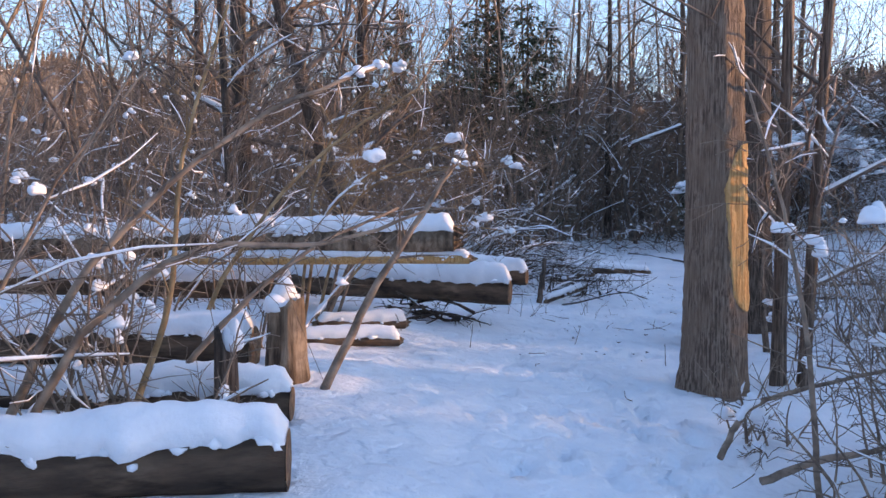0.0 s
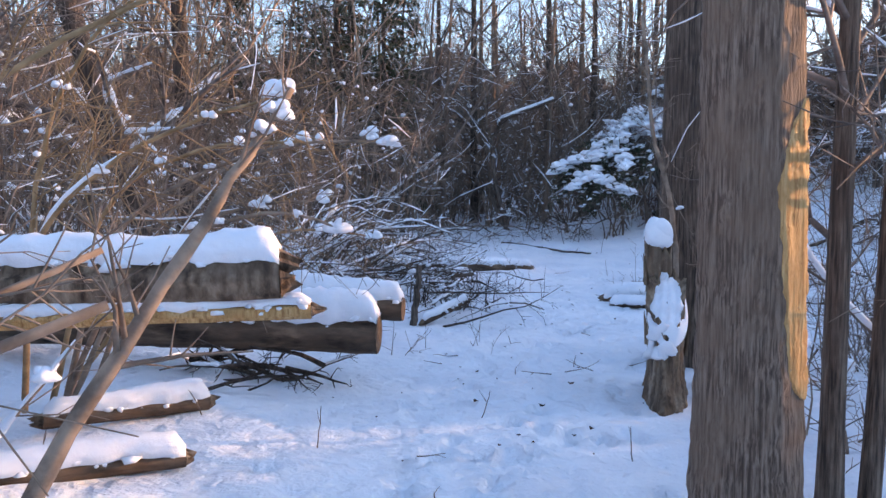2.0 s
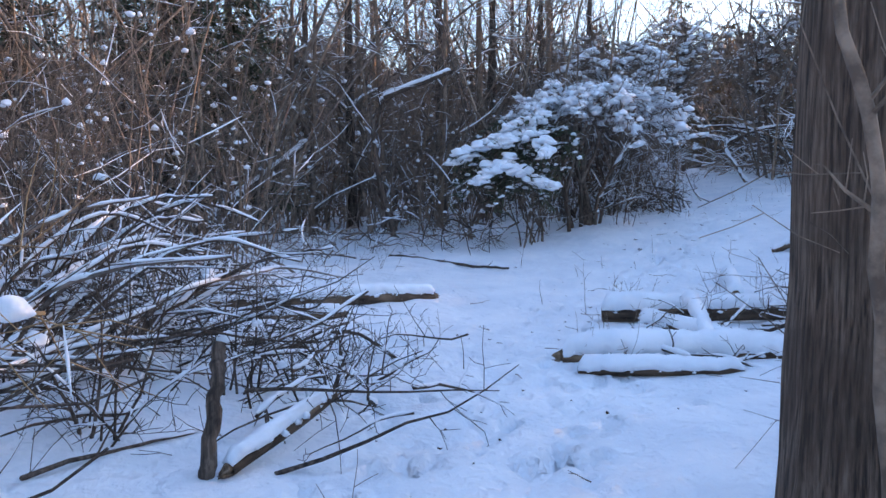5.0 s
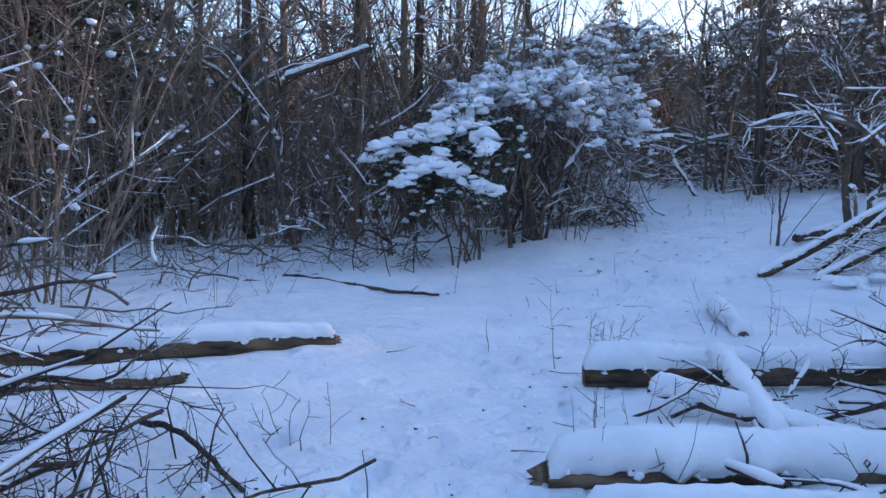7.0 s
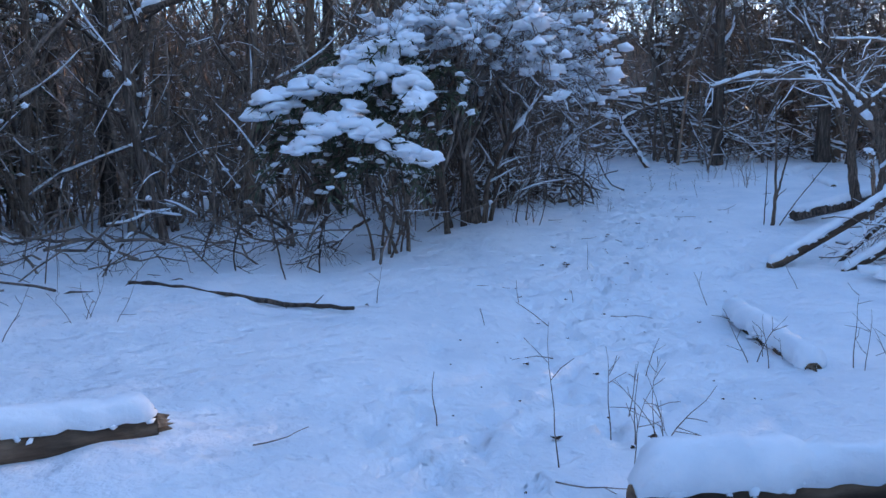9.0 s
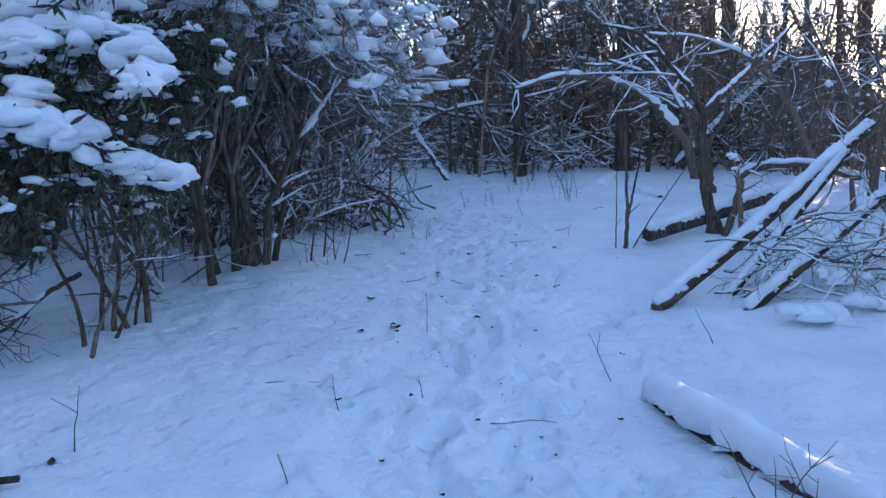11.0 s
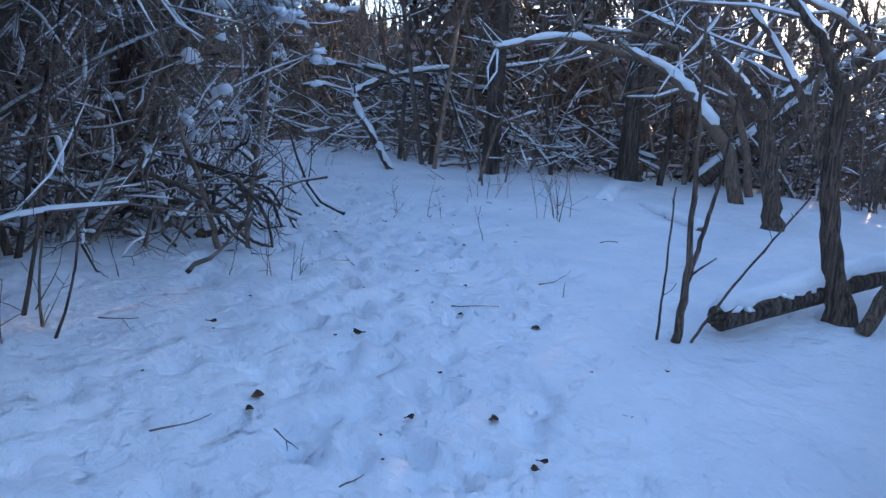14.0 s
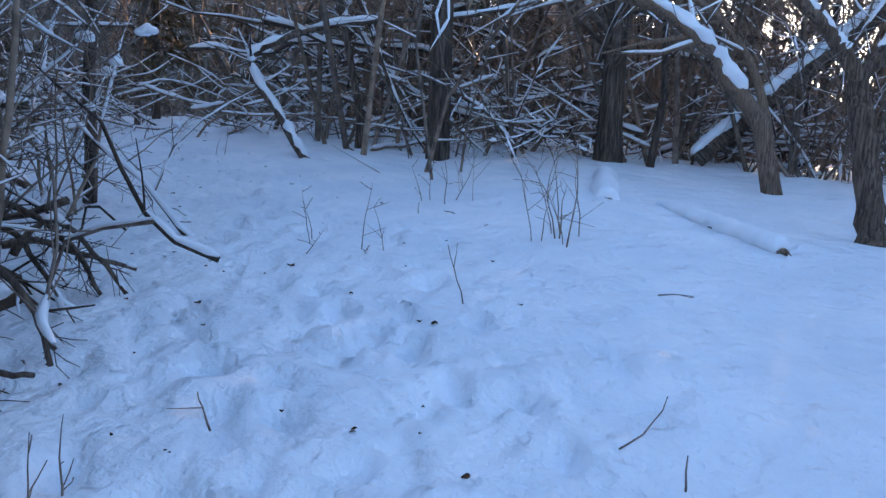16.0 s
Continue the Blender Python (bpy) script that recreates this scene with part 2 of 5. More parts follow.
def sprout(geo, snow, pts, radii, rng, count, length, depth, curl=0.3, lift=0.0, spread=0.9, first=0.25, amount=0.3, thin=0.5):
    """Side branches off a limb, and twigs off these."""
    n = len(pts)
    for _ in range(count):
        u = rng.uniform(first, 1.0) * (n - 1)
        i = min(int(u), n - 2)
        at = pts[i] + (pts[i + 1] - pts[i]) * (u - i)
        r = radii[i] * thin
        t = pts[i + 1] - pts[i]
        t /= np.linalg.norm(t) + 1e-9
        s = rng.standard_normal(3)
        s -= t * (s @ t)
        s /= np.linalg.norm(s)
        d = t * (1 - 0.5 * spread) + s * spread
        ln = length * rng.uniform(0.5, 1.2) * (1.15 - 0.6 * u / n)
        k = 5 if depth > 1 else 4 if depth > 0 else 3
        q = wander(at, d, ln, k, rng, curl, lift)
        rr = np.linspace(max(r, 0.0025), max(r * 0.3, 0.0018), k)
        geo.tube(q, rr, 4 if r > 0.012 else 3)
        if snow is not None and amount > 0 and r > 0.0035:
            snow_strip(snow, q, rr, rng, amount)
        if depth > 0:
            sprout(geo, snow, q, rr, rng, max(2, int(count * 0.55)), ln * 0.55, depth - 1, curl, lift, spread, 0.15, amount, 0.6)


# ---- ground ----
TERRAIN = (0.3937, 0.6021, 0.2401, 0.3668, -0.043, 0.1193, -0.1774, 0.0449, 0.0625, -0.0255)
SWELLS = ((2.8, 6.8, 0.0419), (-1.2, 4.5, 0.1148), (9.2, 17, -0.2572), (12, 17.6, -0.219), (10.6, 20.8, 0.195), (4.3, 15.6, -0.0569), (14.5, 20, 0.0403))


def soft_clamp(q, a, b):
    m, h = (a + b) / 2, (b - a) / 2
    r = (q - m) / h
    return m + h * r / (1 + np.abs(r) ** 6) ** (1 / 6)


def ground_height(x, y):
    """The lie of the land: gentle, rising towards the far end of the trail."""
    x, y = np.asarray(x, dtype=float), np.asarray(y, dtype=float)
    u, v = soft_clamp((x - 10) / 8, -1.55, 1.7), soft_clamp((y - 17) / 8, -2.2, 1.4)
    z = sum(c * f for c, f in zip(TERRAIN, (1, u, v, u * u, u * v, v * v, u ** 3, u * u * v, u * v * v, v ** 3)))
    for a, b, h in SWELLS:
        z = z + h * np.exp(-((x - a) ** 2 + (y - b) ** 2) / (2 * 2.2 ** 2))
    return z


def gz(x, y):
    return float(ground_height(x, y))


TRAIL = np.array([(0.6, -6), (0.7, 0), (1.0, 4), (1.5, 7.5), (2.8, 10.8), (4.9, 14.0), (8.0, 17.0), (11.5, 19.6), (14.5, 22.0), (17.0, 25.0), (18.5, 29.0), (19.6, 32.5)])


def trail_distance(x, y):
    x, y = np.asarray(x, dtype=float), np.asarray(y, dtype=float)
    best = np.full(x.shape, 1e9)
    for (ax, ay), (bx, by) in zip(TRAIL[:-1], TRAIL[1:]):
        dx, dy = bx - ax, by - ay
        t = np.clip(((x - ax) * dx + (y - ay) * dy) / (dx * dx + dy * dy), 0, 1)
        best = np.minimum(best, np.hypot(x - ax - t * dx, y - ay - t * dy))
    return best


def waves(x, y, rng, count, low, high):
    """Uneven relief as a sum of slanted waves."""
    z = np.zeros_like(x)
    for _ in range(count):
        w = math.exp(rng.uniform(math.log(low), math.log(high)))
        a = rng.uniform(0, 6.28)
        z += w * np.sin((x * math.cos(a) + y * math.sin(a)) * 6.28 / w + rng.uniform(0, 6.28))
    return z


def build_ground():
    rng = np.random.default_rng(5)
    far = np.geomspace(0.3, 420, 34)
    xs = np.concatenate([-4.5 - far[::-1], np.arange(-4.5, 23.01, 0.062), 23 + far])
    ys = np.concatenate([-1.5 - far[::-1], np.arange(-1.5, 27.01, 0.062), 27 + far])
    X, Y = np.meshgrid(xs, ys)
    Z = ground_height(X, Y)
    off = trail_distance(X, Y)
    near = np.exp(-(np.maximum(0, np.hypot(X - 9, Y - 13) - 22) / 12) ** 2)
    rough = 0.25 + 0.75 * np.clip((off - 0.5) / 1.8, 0, 1)
    Z += near * (waves(X, Y, rng, 14, 0.8, 3.5) * 0.0036 * rough + waves(X, Y, rng, 16, 0.25, 0.7) * 0.005 * (0.6 + 0.4 * rough))
    Z += near * 0.03 * np.clip((off - 0.7) / 1.2, 0, 1)
    # footprints, single and overlapping, along the trail
    seg = np.diff(TRAIL, axis=0)
    cum = np.concatenate([[0], np.cumsum(np.hypot(*seg.T))])
    for k in range(1900):
        s = rng.uniform(2, cum[-1]) if k < 1700 else rng.uniform(0.5 * cum[-1], cum[-1])
        i = min(int(np.searchsorted(cum, s)) - 1, len(seg) - 1)
        c = TRAIL[i] + seg[i] * (s - cum[i]) / (cum[i + 1] - cum[i])
        d = seg[i] / np.hypot(*seg[i])
        c = c + np.array([d[1], -d[0]]) * rng.normal(0, 0.6 if k < 1700 else 1.1)
        a = math.atan2(d[1], d[0]) + rng.normal(0, 0.35)
        ln, wd, deep = rng.uniform(0.08, 0.14), rng.uniform(0.045, 0.075), 0.015 + 0.075 * rng.random() ** 2
        i0, i1 = np.searchsorted(xs, (c[0] - 0.4, c[0] + 0.4))
        j0, j1 = np.searchsorted(ys, (c[1] - 0.4, c[1] + 0.4))
        if i1 <= i0 or j1 <= j0:
            continue
        x, y = X[j0:j1, i0:i1] - c[0], Y[j0:j1, i0:i1] - c[1]
        u, v = (x * math.cos(a) + y * math.sin(a)) / ln, (-x * math.sin(a) + y * math.cos(a)) / wd
        q = u * u + v * v
        Z[j0:j1, i0:i1] -= deep * np.exp(-q ** 3) - 0.16 * deep * np.exp(-(np.sqrt(q) - 1.5) ** 2 * 4)
    nx, ny = len(xs), len(ys)
    me = bpy.data.meshes.new("ground")
    i = np.arange(ny - 1)[:, None] * nx
    j = np.arange(nx - 1)[None, :]
    quads = np.stack([i + j, i + j + 1, i + nx + j + 1, i + nx + j], -1).reshape(-1, 4)
    me.from_pydata(np.stack([X, Y, Z], -1).reshape(-1, 3), [], quads.tolist())
    me.materials.append(SNOW_GROUND)
    me.polygons.foreach_set("use_smooth", np.ones(len(me.polygons), dtype=bool))
    ob = new("ground", me)
    tagged(ob, "trodden snow covering the forest floor, marked by footprints", "snow", kind="structure")


build_ground()


def build_backdrop():
    """Distant woods that close the view all round, lower where the sun stands."""
    rng = np.random.default_rng(8)
    g = Geo()
    n = 3200
    a = np.linspace(0, 2 * math.pi, n, endpoint=False)
    for r, high in ((64, 0.8), (80, 1.0)):
        low = np.stack([9 + r * np.cos(a), 13 + r * np.sin(a), np.full(n, -2.0)], -1)
        h = 7.5 + (7 + 2 * np.sin(a * 9 + r) + 1.5 * np.sin(a * 31)) * high + rng.uniform(-0.9, 0.9, n)
        turn = np.angle(np.exp(1j * (a - radians(90 - SUN_AZIMUTH))))
        h = h - np.maximum(0, h - 5.5) * np.exp(-(turn / 0.16) ** 2)
        top = low + np.stack([np.zeros(n), np.zeros(n), h + 2], -1)
        k = np.arange(n)
        g.add(np.vstack([low, top]), np.stack([k, (k + 1) % n, n + (k + 1) % n, n + k], -1))
    ob = new("backdrop", g.mesh("backdrop", FAR_WOODS))
    tagged(ob, "distant grey-brown woods beyond the trees", "woods", kind="structure")


build_backdrop()

# ---- kinds of things ----


def log_thing(name, a, b, r, thick, label, seed, bark=LOG_BARK, cut=(True, True), cover=1.0, taper=0.9, wob=0.05, droop=0.78, category="log"):
    """A log with furrowed bark, sawn or broken ends and a cushion of snow. a and b are the ends of its axis."""
    rng = np.random.default_rng(seed)
    a, b = np.asarray(a, dtype=float), np.asarray(b, dtype=float)
    ln = np.linalg.norm(b - a)
    d = (b - a) / ln
    side = np.cross(d, (0, 0, 1))
    side /= np.linalg.norm(side)
    up = np.cross(side, d)
    m = Matrix(((d[0], side[0], up[0], a[0]), (d[1], side[1], up[1], a[1]), (d[2], side[2], up[2], a[2]), (0, 0, 0, 1)))
    top = empty(name, (0, 0, 0), label, category)
    top.matrix_world = m
    n, s = max(12, int(ln / 0.07)), 20
    u = np.linspace(0, 1, n)
    bend = 0.02 * ln * np.sin(u * 3.1 + rng.uniform(0, 3)) * rng.uniform(-1, 1)
    rad = r * (1 - (1 - taper) * u)
    ang = np.arange(s) * 2 * math.pi / s
    lump = sum(wob * rng.uniform(0.4, 1) * np.sin(ang[None, :] * k + rng.uniform(0, 6) + u[:, None] * rng.uniform(-3, 3) * ln) for k in (2, 3, 5, 8)) * 0.6
    R = rad[:, None] * (1 + lump + 0.02 * rng.standard_normal((n, s)))
    V = np.stack([np.repeat(u[:, None] * ln, s, 1), R * np.cos(ang) + bend[:, None], R * np.sin(ang)], -1)
    g = Geo()
    i = np.arange(n - 1)[:, None] * s
    j = np.arange(s)[None, :]
    k = (j + 1) % s
    g.add(V.reshape(-1, 3), np.stack([i + j, i + k, i + s + k, i + s + j], -1).reshape(-1, 4))
    piece("bark", g, bark, top)
    for end, sawn in ((0, cut[0]), (n - 1, cut[1])):
        g = Geo()
        c = V[end].mean(0)
        e = 1 if end else -1
        ring = c + (V[end] - c) * 0.985
        ring2 = c + (V[end] - c) * 0.5
        ring[:, 0] += e * 0.004
        ring2[:, 0] += e * (0.004 if sawn else 0.0)
        tip = c + np.array([e * (0.004 if sawn else rng.uniform(0.02, 0.08)), 0, 0])
        if not sawn:
            ring2 = ring2 + np.stack([e * rng.uniform(-0.03, 0.05 + 0.7 * r, s), np.zeros(s), np.zeros(s)], -1)
        q = np.arange(s)
        g.add(np.vstack([ring, ring2, tip[None]]), [[int(x), int((x + 1) % s), int(s + (x + 1) % s), int(s + x)] for x in q] + [[int(s + x), int(s + (x + 1) % s), 2 * s] for x in q])
        piece("sawn_end" if sawn else "broken_end", g, CUT_WOOD if sawn else BARK_DARK if bark == BARK_DARK else STUMP_WOOD, top, "brown sawn end" if sawn else "splintered broken end", smooth=False)
    if thick > 0:
        g = Geo()
        u0, u1 = (0.0, cover) if cover > 0 else (1 + cover, 1.0)
        n2, s2 = max(14, int(ln * abs(cover) / 0.05)), 15
        w = np.linspace(u0, u1, n2)
        phi = np.linspace(-1.0, 1.0, s2)
        endfade = np.clip(np.minimum(w - u0, u1 - w) * ln / (thick * 0.8), 0, 1)
        endfade = np.sqrt(1 - (1 - endfade) ** 2)
        th = thick * (1 + 0.16 * np.sin(w * ln * 2.1 + rng.uniform(0, 6)) + 0.09 * np.sin(w * ln * 6.3 + rng.uniform(0, 6)) + 0.04 * rng.standard_normal(n2)) * (0.2 + 0.8 * endfade)
        lip = 0.9 + 0.22 * np.stack([np.sin(w * ln * f + rng.uniform(0, 6)) for f in (3.7, 9.1, 17.0, 31.0)]).sum(0) / 2.6 + 0.05 * rng.standard_normal(n2)
        rr = np.interp(w, u, rad)
        bb = np.interp(w, u, bend)
        A = phi[None, :] * (1.25 * droop * lip)[:, None]
        rho = rr[:, None] * 1.03 + th[:, None] * np.cos(phi * math.pi / 2)[None, :] ** 0.55 * (0.75 + 0.25 * np.cos(A))
        V2 = np.stack([np.repeat((w * ln)[:, None], s2, 1), rho * np.sin(A) + bb[:, None], rho * np.cos(A)], -1)
        V2[:, 1:-1] += 0.004 * rng.standard_normal(V2[:, 1:-1].shape)
        i = np.arange(n2 - 1)[:, None] * s2
        j = np.arange(s2 - 1)[None, :]
        g.add(V2.reshape(-1, 3), np.stack([i + j, i + s2 + j, i + s2 + j + 1, i + j + 1], -1).reshape(-1, 4))
        for e in (0, n2 - 1):
            ids = [e * s2 + q for q in range(s2)]
            g.f.append(ids if e == 0 else ids[::-1])
        for q in (0, s2 - 1):
            for _ in range(int(ln * abs(cover) * 12)):
                z = rng.uniform(0.008, 0.026) * (1 + r * 3)
                blob(g, V2[int(rng.integers(1, n2 - 1)), q] + rng.normal(0, 0.012, 3), (z * 1.4, z, z), rng, ICO1, 0.4)
        piece("snow_cap", g, SNOW, top, "thick cushion of snow")
    return top


def trunk_geo(height, r0, r1, rng, lean=(0, 0), flare=0.35, sides=22, step=0.09, wob=0.06, sway=0.04, top_cut=None):
    n = max(14, int(min(height, 3.5) / step) + int(max(0, height - 3.5) / 0.5))
    z = np.concatenate([np.linspace(-0.25, min(height, 3.5), n - int(max(0, height - 3.5) / 0.5)), np.linspace(3.5, height, int(max(0, height - 3.5) / 0.5) + 1)[1:]]) if height > 3.5 else np.linspace(-0.25, height, n)
    u = np.clip(z / height, 0, 1)
    ang = np.arange(sides) * 2 * math.pi / sides
    r = r0 + (r1 - r0) * u
    R = r[:, None] * (1 + sum(wob * rng.uniform(0.4, 1) * np.sin(ang[None] * k + rng.uniform(0, 6) + z[:, None] * rng.uniform(-0.5, 0.5)) for k in (2, 3, 5, 7)) * 0.5)
    R *= 1 + 0.018 * rng.standard_normal(R.shape)
    foot = np.exp(-np.maximum(z, 0) / (r0 * 1.4))[:, None] * flare * (0.6 + 0.4 * np.sin(ang[None] * 4 + rng.uniform(0, 6)))
    R *= 1 + foot
    cx = lean[0] * z + sway * np.sin(z * 0.9 + rng.uniform(0, 6)) * u
    cy = lean[1] * z + sway * np.sin(z * 0.8 + rng.uniform(0, 6)) * u
    V = np.stack([cx[:, None] + R * np.cos(ang), cy[:, None] + R * np.sin(ang), np.repeat(z[:, None], sides, 1)], -1)
    if top_cut is not None:
        V[-1, :, 2] += top_cut(ang)
        V[-2, :, 2] += 0.5 * top_cut(ang)
    n = len(z)
    i = np.arange(n - 1)[:, None] * sides
    j = np.arange(sides)[None, :]
    k = (j + 1) % sides
    g = Geo()
    g.add(V.reshape(-1, 3), np.stack([i + j, i + k, i + sides + k, i + sides + j], -1).reshape(-1, 4))
    axis = np.stack([cx, cy, z], -1)
    return g, axis, r, V


def bare_tree(seed, height, r0, bark=BARK_DARK, limbs=9, amount=0.35, low=0.3, lean=(0, 0), label="leafless tree with grey-brown bark and snow on its limbs", twig=TWIG_DARK, category="tree", at=None, spread=0.85):
    rng = np.random.default_rng(seed)
    top = empty("tree", (0, 0, 0), label, category, "trees of the wood")
    g, axis, r, _ = trunk_geo(height, r0, r0 * 0.3, rng, lean, sides=10, step=0.3)
    piece("trunk", g, bark, top)
    c, s = Geo(), Geo()
    sprout(c, s, axis, r, rng, limbs, height * 0.28, 2, curl=0.35, lift=0.03, spread=spread, first=low, amount=amount, thin=0.4)
    piece("crown", c, twig, top, "bare branches and twigs", kind="stuff")
    piece("snow_load", s, SNOW, top, "snow lying on the branches", kind="stuff")
    if at:
        top.matrix_world = Matrix.Translation((at[0], at[1], gz(*at)))
    return top


def shrub(seed, height, stems, spread, amount=0.3, twig=TWIG_DARK, r=0.014, clumps=6, label="bare winter shrub, many thin stems dusted with snow", kids=6, arch=-0.06, depth=1, clump_size=0.05, split=True):
    rng, lumps = np.random.default_rng(seed), np.random.default_rng(seed + 5000)
    top = empty("shrub", (0, 0, 0), label, "shrub", "thicket shrubs")
    g, s = Geo(), Geo()
    for _ in range(stems):
        if split:
            g = Geo()
        a = rng.uniform(0, 6.28)
        out = abs(rng.normal(0, spread))
        n = 8
        ln = height * rng.uniform(0.55, 1.1)
        q = wander((rng.normal(0, 0.14), rng.normal(0, 0.14), -0.05), (out * math.cos(a), out * math.sin(a), 1.0), ln, n, rng, 0.22, arch)
        q[:, 2] = np.maximum(q[:, 2], -0.05)
        rr = np.linspace(r * rng.uniform(0.6, 1.3), r * 0.25, n)
        g.tube(q, rr, 4)
        snow_strip(s, q, rr, rng, amount, 1.2)
        sprout(g, s, q, rr, rng, kids, ln * 0.38, depth, 0.35, 0.0, 0.85, 0.2, amount, 0.55)
        for _ in range(rng.poisson(clumps / stems)):
            c = q[rng.integers(3, n)]
            z = clump_size * rng.uniform(0.5, 1.3)
            blob(s, c + (0, 0, z * 0.2), (z, z * 0.8, z * 0.9), rng, ICO3 if split else ICO1, 0.18)
            if split:
                blob(s, c + lumps.normal(0, z * 0.4, 3), (z * 0.7, z * 0.6, z * 0.7), lumps, ICO2, 0.2)
        if split:
            piece("stem", g, twig, top)
    if not split:
        piece("stem_thicket", g, twig, top, kind="stuff")
    piece("snow_load", s, SNOW, top, "lumps of snow on the twigs", kind="stuff")
    return top


def sapling(name, pts, r0, r1, seed, label, twig=TWIG, kids=5, amount=0.5, kid_len=0.4, clumps=(), depth=1, first=0.3, category="sapling"):
    """A single stem through the given points, with side twigs and snow."""
    rng = np.random.default_rng(seed)
    base = np.asarray(pts[0], dtype=float)
    top = empty(name, base, label, category)
    q = curve_points(np.asarray(pts, dtype=float) - base, 18)
    q[1:-1] += rng.normal(0, min(0.01, r0 * 0.2), q[1:-1].shape)
    rr = np.linspace(r0, r1, len(q))
    g, s, c = Geo(), Geo(), Geo()
    g.tube(q, rr, 8, wobble=0.05, rng=rng, cap=True)
    snow_strip(s, q, rr, rng, amount, 1.3)
    if kids:
        for _ in range(kids):
            c = Geo()
            sprout(c, s, q, rr, rng, 1, kid_len, 0, 0.3, 0.0, 0.8, first, amount * 0.6, 0.45)
            if depth:
                ends = c.v[-1].reshape(-1, 3 if len(c.v[-1]) % 4 else 4, 3).mean(1)
                sprout(c, s, ends, np.linspace(0.006, 0.003, len(ends)), rng, 4, kid_len * 0.5, depth - 1, 0.3, 0.0, 0.8, 0.15, amount * 0.5, 0.6)
            piece("twig", c, twig, top)
    for u, z in clumps:
        p = q[min(int(u * len(q)), len(q) - 1)]
        for _ in range(5):
            w = z * rng.uniform(0.4, 0.85)
            blob(s, p + rng.normal(0, 0.5, 3) * (z, z, z * 0.6) + (0, 0, z * 0.2), (w * 1.15, w * 0.9, w), rng, ICO3 if z > 0.05 else ICO2, 0.17)
    piece("stem", g, twig, top)
    piece("snow_load", s, SNOW, top, "snow lying on the wood", kind="stuff")
    return top


def brush_pile(at, seed, count, size, height, twig=TWIG_DARK, amount=0.3, r=0.012, label="heap of fallen dead branches half buried in snow", turn=None, curl=0.3):
    rng = np.random.default_rng(seed)
    top = empty("brush_pile", (at[0], at[1], gz(*at)), label, "branches")
    g, s = Geo(), Geo()
    for _ in range(count):
        a = rng.uniform(0, 6.28) if turn is None else turn + rng.normal(0, 0.45) + (math.pi if rng.random() < 0.35 else 0)
        c = rng.normal(0, size * 0.35, 2)
        z0 = rng.uniform(0, height)
        ln = size * rng.uniform(0.5, 1.4)
        d = np.array([math.cos(a), math.sin(a), rng.normal(0.1, 0.22)])
        g = Geo()
        q = wander(np.array([c[0], c[1], z0]) - d * ln * 0.4, d, ln, 7, rng, curl, -0.02)
        rr = np.linspace(r * rng.uniform(0.5, 1.5), r * 0.25, 7)
        g.tube(q, rr, 4)
        snow_strip(s, q, rr, rng, amount, 1.2)
        sprout(g, s, q, rr, rng, 4, ln * 0.35, 1, 0.35, 0.0, 0.8, 0.2, amount * 0.6, 0.55)
        piece("branch", g, twig, top)
    piece("snow_load", s, SNOW, top, "snow lying on the branches", kind="stuff")
    return top


def stump(name, at, r, height, seed, label, slant=(0.0, 0.0), cap=0.1, wood=STUMP_WOOD, cap_offset=(0, 0), lean=(0, 0), jag=0.06, cap_label="pointed cap of snow"):
    """A broken stub of a trunk with a jagged or slanting top and snow on it."""
    rng = np.random.default_rng(seed)
    top = empty(name, (at[0], at[1], gz(*at)), label, "stump")
    jags = rng.uniform(0, jag, 22)
    g, axis, _, V = trunk_geo(height, r, r * 0.85, rng, lean, flare=0.18, sides=22, step=0.06, wob=0.14, sway=0.0, top_cut=lambda a: slant[0] * np.cos(a) + slant[1] * np.sin(a) + jags)
    c = V[-1].mean(0) - (0, 0, 0.04)
    n = g.n
    g.add(c[None], [[0]][:0])
    m = n - 22
    for q in range(22):
        g.f.append([m + q, m + (q + 1) % 22, n])
    piece("wood", g, wood, top)
    s = Geo()
    if cap:
        cc = V[-1].mean(0) + (cap_offset[0], cap_offset[1], -0.02)
        blob(s, cc, (r * 0.92, r * 0.85, cap * 1.1), rng, ICO3, 0.16)
        blob(s, cc + (0, 0, cap * 0.45), (r * 0.6, r * 0.55, cap), rng, ICO3, 0.16)
    piece("snow_cap", s, SNOW, top, cap_label)
    return top

# ---- the trail's start: fallen logs, stumps and saplings ----
log_thing("fallen_log", (-0.72, 3.32, 0.45), (-3.9, 2.95, 0.40), 0.145, 0.12, "sawn brown log under a thick cushion of snow", 11, droop=0.72)
log_thing("fallen_log", (-0.92, 4.33, 0.43), (-3.9, 4.25, 0.46), 0.105, 0.12, "weathered log lying behind a short post, snow on top", 12)
log_thing("fallen_log", (-1.42, 5.40, 0.56), (-4.6, 5.45, 0.62), 0.175, 0.14, "thick dark log beside the tall stump, snow on top", 13)
log_thing("fallen_log", (-1.6, 7.55, 0.80), (-5.6, 7.55, 0.86), 0.12, 0.12, "dark log raised on other logs, capped with snow", 14)
log_thing("fallen_log", (0.77, 8.45, 0.64), (-3.3, 9.68, 0.72), 0.145, 0.20, "sawn log raised above the ground with deep snow", 15, droop=0.66)
log_thing("fallen_log", (1.0, 8.64, 0.81), (-2.9, 9.95, 0.92), 0.095, 0.17, "squared log end jutting out under deep snow", 16, droop=0.6)
big = log_thing("fallen_tree", (0.10, 6.70, 1.34), (-5.2, 7.0, 1.22), 0.125, 0.12, "long fallen trunk with a broken end, held above the ground", 17, bark=STUMP_WOOD, cut=(False, True), wob=0.1, droop=0.72, category="log")
